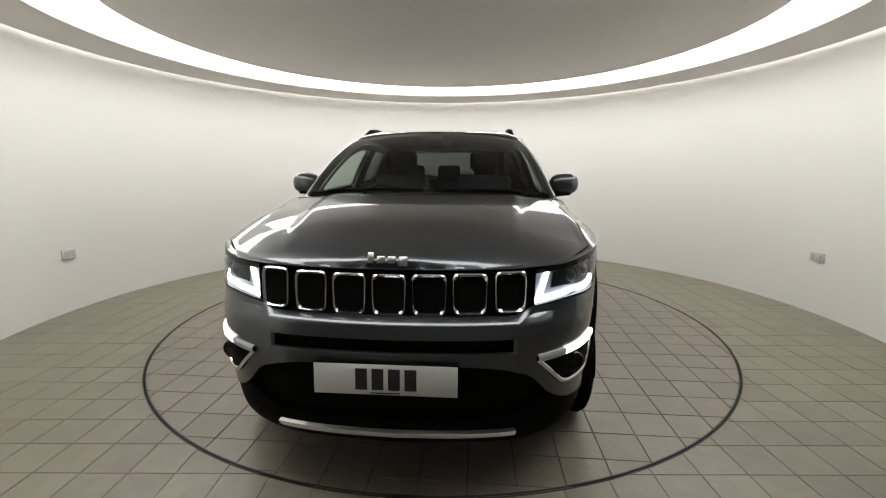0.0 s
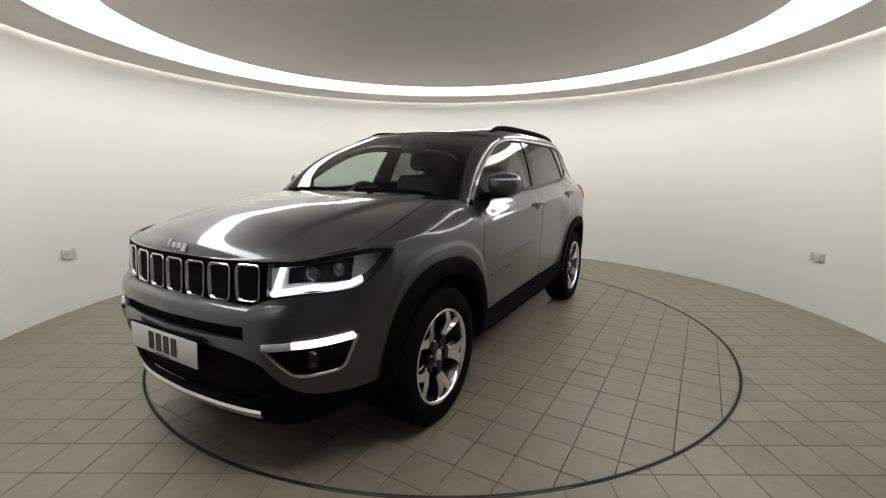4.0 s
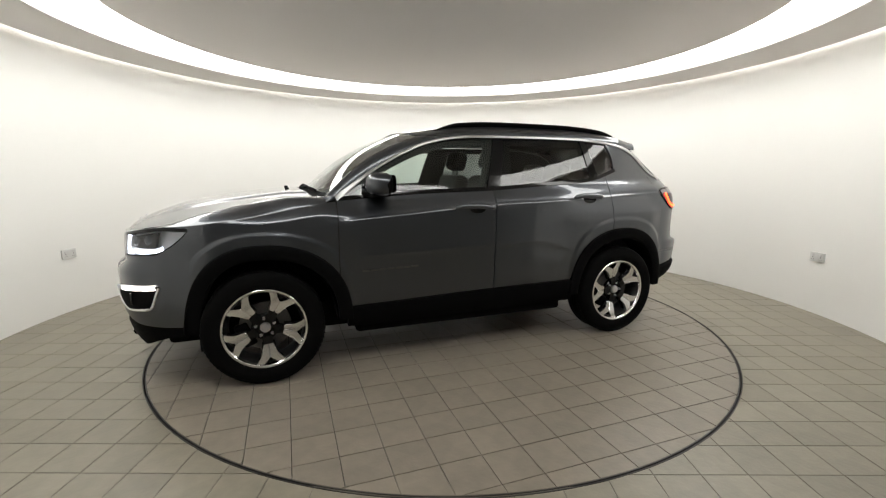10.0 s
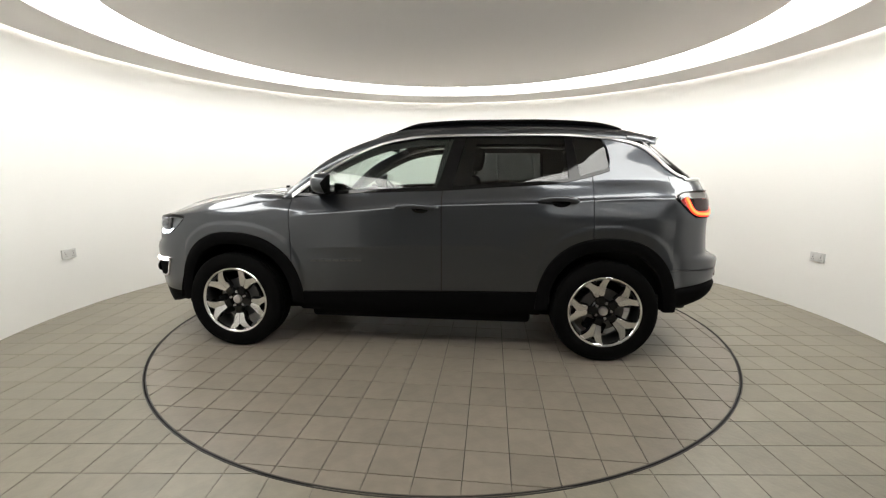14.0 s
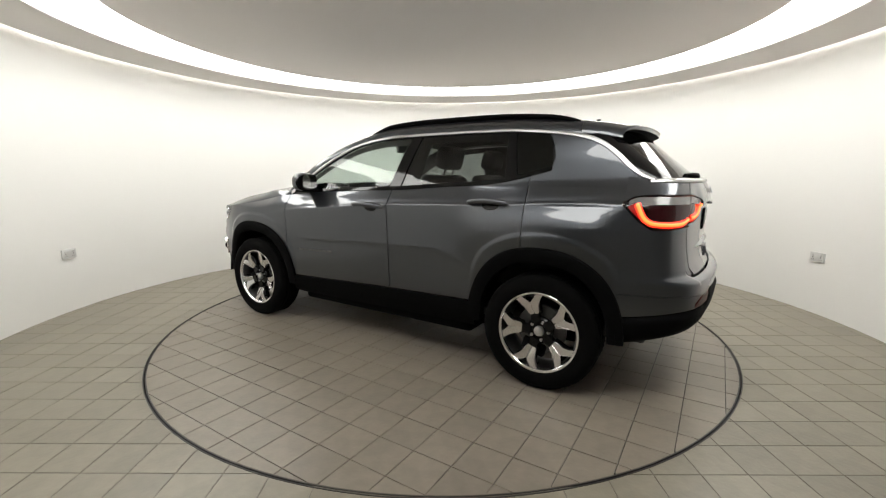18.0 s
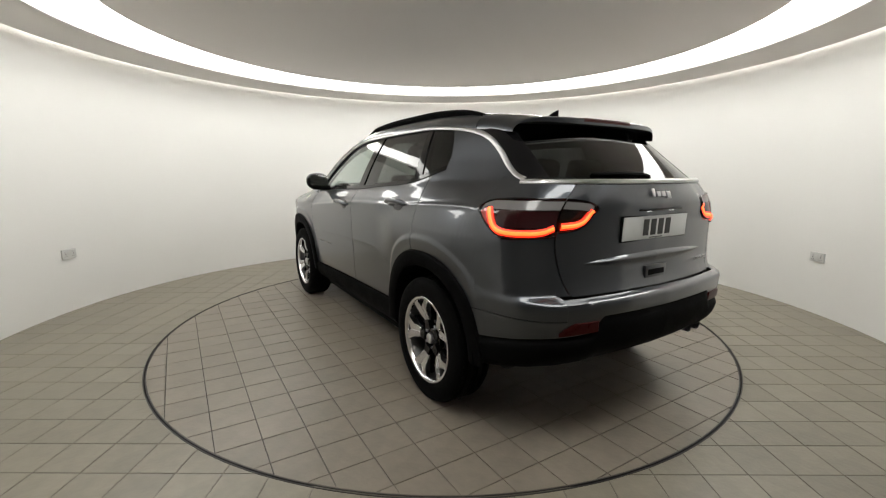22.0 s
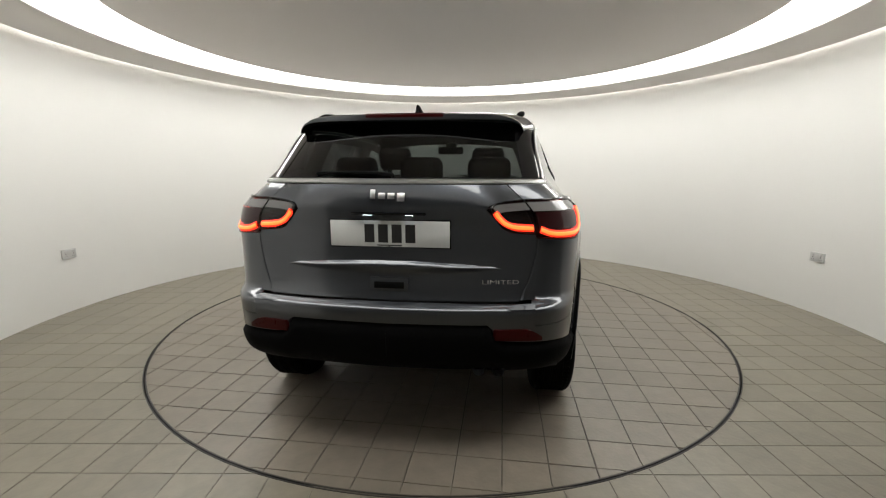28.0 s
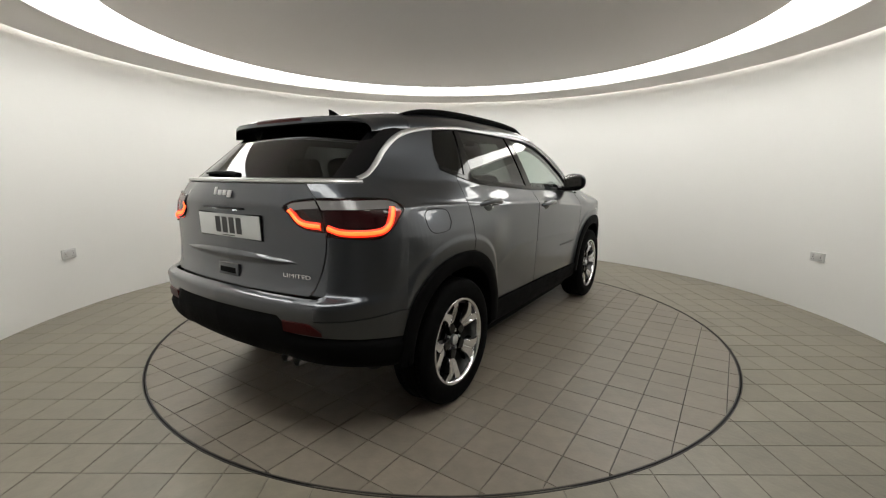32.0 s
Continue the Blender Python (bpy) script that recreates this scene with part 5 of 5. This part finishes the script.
        part("badge_bar", bm, M_DISC, car, "small dark grey badge bar")
    # roof rail: low dark bar with closed feet
    rail = curve([0.34, 0.24, 0.10, -0.10, -0.5, -0.95, -1.12, -1.24, -1.30], [0.0, 0.014, 0.026, 0.031, 0.031, 0.030, 0.027, 0.014, 0.0])
    bm = bmesh.new()
    rows = []
    for i in range(50):
        x = 0.335 - 1.63 * i / 49
        f = 0.87
        b = roof_pt(x, f)
        h = rail(x) + 0.002
        rows.append([Vector((x, g * (b.y + dy), b.z + dz)) for dy, dz in ((0.004, -0.008), (0.008, h - 0.026), (0.018, h - 0.018), (0.018, h - 0.006), (0.012, h), (-0.008, h), (-0.017, h * 0.75), (-0.02, -0.004))])
    add_grid(bm, rows)
    part("roof_rail", bm, M_BLACK, car, "black roof rail")

# fuel flap outline on one side: a dark strip paints the shade in its gap
S0, S1 = s_at(-1.28), s_at(-1.47)
bm = ribbon(bmesh.new(), resample([(S0, 1.03), (S0, 1.10), (S1, 1.10), (S1, 0.985), (S0 + 0.1, 0.985), (S0, 1.03)], 40), 0.005, -0.002, -1)
part("flap_gap_shade", bm, M_PIT, car, "dark strip for the shaded gap round the fuel flap")

# third brake lamp, aerial, wipers, washer jets, exhaust
bm = bmesh.new()
add_grid(bm, [[roof_pt(-1.622, 0.33 * k / 10) + Vector((-0.006, 0, 0.003)), roof_pt(-1.630, 0.33 * k / 10) + Vector((-0.014, 0, -0.006)), roof_pt(-1.63, 0.33 * k / 10) + Vector((-0.010, 0, -0.018))] for k in range(-10, 11)])
part("brake_lamp", bm, M_RED, spoiler, "dark red high brake lamp")
bm = bmesh.new()
zr = ROOF_C(-1.22)
rows = []
for i in range(9):
    t = i / 8
    w, h = 0.022 * (1 - t) ** 0.6 + 0.003, 0.048 * t
    xc, ln = -1.22 - 0.05 * t ** 1.5, 0.055 * (1 - t) + 0.010
    rows.append([Vector((xc + ln * math.cos(2 * math.pi * k / 14), w * math.sin(2 * math.pi * k / 14), zr - 0.004 + h)) for k in range(15)])
add_grid(bm, rows)
part("aerial", bm, M_BLACK, car, "black roof aerial")
bm = bmesh.new()
tube(bm, [(-1.885, 0.0, 1.258), (-1.888, 0.06, 1.268), (-1.875, 0.20, 1.275), (-1.845, 0.36, 1.272)], [0.024, 0.022, 0.013, 0.008], 10, 0.7)
part("rear_wiper", bm, M_BLACK, tailgate, "black rear wiper")
for y0, y1 in ((-0.66, -0.02), (0.05, 0.60)):
    bm = bmesh.new()
    n = 12
    tube(bm, [WS((y0 + (y1 - y0) * i / n) / 0.79, 0.05 + 0.012 * math.sin(math.pi * i / n)) + Vector((0.012, 0, 0.014)) for i in range(n + 1)], 0.008, 8, 1.3)
    wp = part("wiper", bm, M_BLACK, car, "black windscreen wiper")
    bm = bmesh.new()
    ym = (y0 + y1) / 2
    tube(bm, [WS(ym / 0.79, 0.06) + Vector((0.016, 0, 0.022)), WS((ym - 0.12) / 0.79, 0.03) + Vector((0.03, 0, 0.022)), WS((ym - 0.32) / 0.79, -0.02) + Vector((0.03, 0, 0.016))], 0.010, 8, 0.8)
    part("wiper_arm", bm, M_BLACK, wp)
for y in (-0.34, 0.27):
    bm = bmesh.new()
    zj = hood_z(1.28, y, 0.88)
    add_box(bm, 1.262, 1.292, y - 0.011, y + 0.011, zj - 0.003, zj + 0.012, 0.004)
    part("washer_jet", bm, M_BLACK, car, "small black washer jet")
bm = bmesh.new()
add_grid(bm, [[Vector((1.17 - 0.14 * abs(u) ** 2.2, 0.83 * u, 1.118 - 0.02 * abs(u))), WS(u * 0.99, 0.02) + Vector((0.006, 0, 0.002)), WS(u * 0.99, 0.06) + Vector((0.006, 0, 0.003))] for u in [-1 + i / 12 for i in range(25)]])
part("scuttle", bm, M_BLACK, car, "black scuttle panel below the windscreen")
for y in (-0.39, -0.475):
    bm = bmesh.new()
    lathe(bm, [(0.026, 0.10), (0.028, 0.0), (0.024, 0.0), (0.022, 0.10)], 20, pose(-1.885, y, 0.425, 0, -90, 0) @ pose(0, 0, -0.02))
    part("exhaust_tip", bm, M_SATIN, car, "steel exhaust tip")

# ---- interior ----
def seat(x, y, z, w, tall, name, head=True, low=0.0):
    bm = bmesh.new()
    add_box(bm, x - 0.22, x + 0.27, y - w / 2, y + w / 2, z, z + 0.16, 0.05, None, 3)
    st = part(name, bm, M_CLOTH, car, "dark upholstered car seat")
    bm = bmesh.new()
    add_box(bm, -0.07, 0.07, y - w / 2, y + w / 2, 0.0, tall, 0.055, pose(x - 0.20, 0, z + 0.10, 0, -14, 0), 3)
    part("backrest", bm, M_CLOTH, st)
    for hy in ((y,) if head and w < 1 else (y - 0.40, y, y + 0.40)):
        bm = bmesh.new()
        add_box(bm, -0.055, 0.075, hy - 0.125, hy + 0.125, tall + 0.045 - low, tall + 0.215 - low, 0.045, pose(x - 0.20, 0, z + 0.10, 0, -14, 0), 3)
        part("headrest", bm, M_CLOTH, st)
        bm = bmesh.new()
        for dy in (-0.06, 0.06):
            tube(bm, [pose(x - 0.20, 0, z + 0.10, 0, -14, 0) @ Vector((0, hy + dy, tall - 0.03)), pose(x - 0.20, 0, z + 0.10, 0, -14, 0) @ Vector((0, hy + dy, tall + 0.08))], 0.007, 6)
        part("headrest_post", bm, M_TRIM, st)


seat(0.10, 0.37, 0.52, 0.50, 0.66, "front_seat")
seat(0.10, -0.37, 0.52, 0.50, 0.66, "front_seat")
seat(-0.80, 0.0, 0.54, 1.22, 0.58, "rear_seat", True, 0.05)
bm = bmesh.new()
add_grid(bm, [[Vector((x, 0.74 * u, z)) for x, z in ((1.08, 1.10), (0.92, 1.125), (0.72, 1.135 + 0.02 * math.exp(-((u + 0.5) / 0.22) ** 2)), (0.60, 1.10 + 0.03 * math.exp(-((u + 0.5) / 0.22) ** 2)), (0.56, 1.02), (0.58, 0.75), (0.66, 0.50))] for u in [-1 + i / 12 for i in range(25)]])
dash = part("dashboard", bm, M_TRIM, car, "dark dashboard")
bm = bmesh.new()
lathe(bm, [(0.185 + 0.015 * math.cos(a), 0.015 * math.sin(a)) for a in [2 * math.pi * k / 10 for k in range(10)]], 40, pose(0.50, -0.37, 1.04, 0, -62, 0), True)
add_box(bm, -0.17, 0.17, -0.025, 0.025, -0.02, 0.0, 0.008, pose(0.50, -0.37, 1.04, 0, -62, 0) @ pose(0, 0, 0, 0, 0, 90))
add_box(bm, -0.06, 0.06, -0.07, 0.07, -0.02, 0.015, 0.02, pose(0.50, -0.37, 1.04, 0, -62, 0))
part("steering_wheel", bm, M_TRIM, car, "dark steering wheel")
bm = bmesh.new()
add_box(bm, 0.40, 0.43, -0.12, 0.12, 1.455, 1.525, 0.015)
add_box(bm, 0.41, 0.50, -0.05, 0.05, 1.50, 1.575, 0.02)
part("inside_mirror", bm, M_TRIM, car, "dark inside mirror and sensor housing")
bm = bmesh.new()
add_box(bm, -1.75, 0.75, -0.76, 0.76, 0.36, 0.42, 0.02)
add_box(bm, -1.72, -1.02, -0.62, 0.62, 0.42, 1.02, 0.04)
part("cabin_floor", bm, M_TRIM, car, "dark cabin floor and load cover")
bm = bmesh.new()
add_box(bm, -1.35, 2.02, -0.60, 0.60, 0.225, 0.42, 0.03)
add_box(bm, -1.68, -1.30, -0.60, 0.60, 0.30, 0.46, 0.03)
add_box(bm, -0.70, 0.90, -0.79, 0.79, 0.225, 0.40, 0.03)
part("underbody", bm, M_PIT, car, "black underbody")
for g in (1, -1):
    for x0, x1, l0, l1 in ((0.02, -0.24, -0.10, -0.06), (-0.95, -1.35, 0.04, 0.10)):
        bm = patch(bmesh.new(), (lambda v: s_at(x0 + l0 * v, 1.3)), (lambda v: s_at(x1 + l1 * v, 1.3)), lambda s: BELT(O(s, 1.2).x) - 0.1, lambda s: TOPL(O(s, 1.3).x) - 0.01, 4, 6, -0.05, g)
        part("pillar_trim", bm, M_TRIM, car, "dark inner pillar trim")
    bm = patch(bmesh.new(), s_at(0.93, 1.2), s_at(-1.2, 1.2), lambda s: TOPL(O(s, 1.3).x) - 0.045, lambda s: TOPL(O(s, 1.3).x) + 0.005, 30, 2, -0.035, g)
    part("roof_side_trim", bm, M_TRIM, car, "dark inner window frame")


# ---- tiles: pieces of the floor and of the turntable ----
def clip_tile(cx, cy, size, radius, inside):
    """A square tile cut by the circle of the turntable."""
    h = size / 2
    corners = [(cx - h, cy - h), (cx + h, cy - h), (cx + h, cy + h), (cx - h, cy + h)]
    ok = lambda p: (math.hypot(*p) < radius) == inside
    if all(ok(c) for c in corners) and not (not inside and abs(cx) < h and abs(cy) < h):
        return corners, True
    if not any(ok(c) for c in corners):
        return None, False
    pts = []
    for k in range(4):
        a, b = corners[k], corners[(k + 1) % 4]
        for i in range(16):
            pts.append((a[0] + (b[0] - a[0]) * i / 16, a[1] + (b[1] - a[1]) * i / 16))
    keep = [ok(p) for p in pts]
    n = len(pts)
    start = next(i for i in range(n) if keep[i] and not keep[i - 1])
    run = []
    i = start
    while keep[i % n] and len(run) < n:
        run.append(pts[i % n])
        i += 1
    a0, a1 = math.atan2(run[-1][1], run[-1][0]), math.atan2(run[0][1], run[0][0])
    d = (a1 - a0 + math.pi) % (2 * math.pi) - math.pi
    arc = [(radius * math.cos(a0 + d * k / 6), radius * math.sin(a0 + d * k / 6)) for k in range(7)]
    return run[1:-1] + arc if len(run) > 4 else None, False


def tile_bm(bm, pts, top=0.0, low=-0.006, edge=0.0012):
    c = Vector((sum(p[0] for p in pts) / len(pts), sum(p[1] for p in pts) / len(pts), 0))
    def ringv(shrink, z):
        out = []
        for p in pts:
            v = Vector((p[0], p[1], 0)) - c
            out.append(bm.verts.new((*(c + v * max(0.0, 1 - shrink / max(v.length, 1e-6)))[:2], z)))
        return out
    a, b, t = ringv(0, low), ringv(0, top - edge), ringv(edge * 1.4, top)
    n = len(pts)
    for r0, r1 in ((a, b), (b, t)):
        for i in range(n):
            bm.faces.new((r0[i], r0[(i + 1) % n], r1[(i + 1) % n], r1[i]))
    bm.faces.new(t)


def pave(parent, ok_cell, grid_angle, gx, gy, radius, inside, near, gap, material, limit=300):
    """Lays tiles; the nearest whole ones share one mesh and are objects of their own."""
    size = TILE - gap
    ca, sa = math.cos(radians(grid_angle)), math.sin(radians(grid_angle))
    bm = bmesh.new()
    tile_bm(bm, [(-size / 2, -size / 2), (size / 2, -size / 2), (size / 2, size / 2), (-size / 2, size / 2)])
    whole = bpy.data.meshes.new("tile")
    bm.to_mesh(whole)
    bm.free()
    whole.materials.append(material)
    cells = []
    for i in range(-40, 41):
        for j in range(-40, 41):
            cx, cy = gx + (i + 0.5) * TILE, gy + (j + 0.5) * TILE
            w = (cx * ca - cy * sa, cx * sa + cy * ca)
            if ok_cell(*w):
                cells.append((near(*w), cx, cy, w))
    cells.sort()
    rest = bmesh.new()
    count = 0
    rnd = random.Random(4)
    for _, cx, cy, w in cells:
        pts, full = clip_tile(cx, cy, size, radius, inside)
        if pts is None:
            continue
        dz = rnd.uniform(-0.0006, 0.0006)
        if full and count < limit:
            ob = new("tile", whole)
            ob.parent = parent
            ob.matrix_basis = pose(w[0], w[1], dz, rnd.uniform(-0.12, 0.12), rnd.uniform(-0.12, 0.12), grid_angle + 90 * rnd.randrange(4))
            count += 1
        elif count < limit and not full:
            bm = bmesh.new()
            tile_bm(bm, [(p[0] * ca - p[1] * sa, p[0] * sa + p[1] * ca) for p in pts], dz)
            part("cut_tile", bm, material, parent)
            count += 1
        else:
            tile_bm(rest, [(p[0] * ca - p[1] * sa, p[0] * sa + p[1] * ca) for p in pts], dz)
    ob = part("far_tiles", rest, material, parent)
    ob["kind"] = "stuff"


pave(table, lambda x, y: math.hypot(x, y) < TABLE_R + 0.12, -0.77, 0.094, 1.924, TABLE_R - 0.012, True, lambda x, y: -math.hypot(x, y), 0.0042, M_TABLE)
pave(floor, lambda x, y: (TABLE_R - 0.2 < math.hypot(x, y) and math.hypot(x, y - ROOM_Y) < WALL_R + 0.12) or (xw < x < xe and END_Y < y < ye0 - 0.1), 0.0, -0.941, -2.11, TABLE_R + 0.010, False, lambda x, y: abs(y + 1.4) + 0.3 * abs(x), 0.0034, M_TILE)


# ---- what moves: the turntable and the car on it ----
def motions():
    rows_t, rows_c = [], []
    for k in range(33):
        m = pose(0, 0, 0, 0, 0, START + SPEED * k)
        rows_t.append((float(k), m))
        rows_c.append((float(k), m @ pose(0, -0.019, 0, 0, 0, -0.3)))
    walk(table, rows_t)
    walk(car, rows_c)


motions()
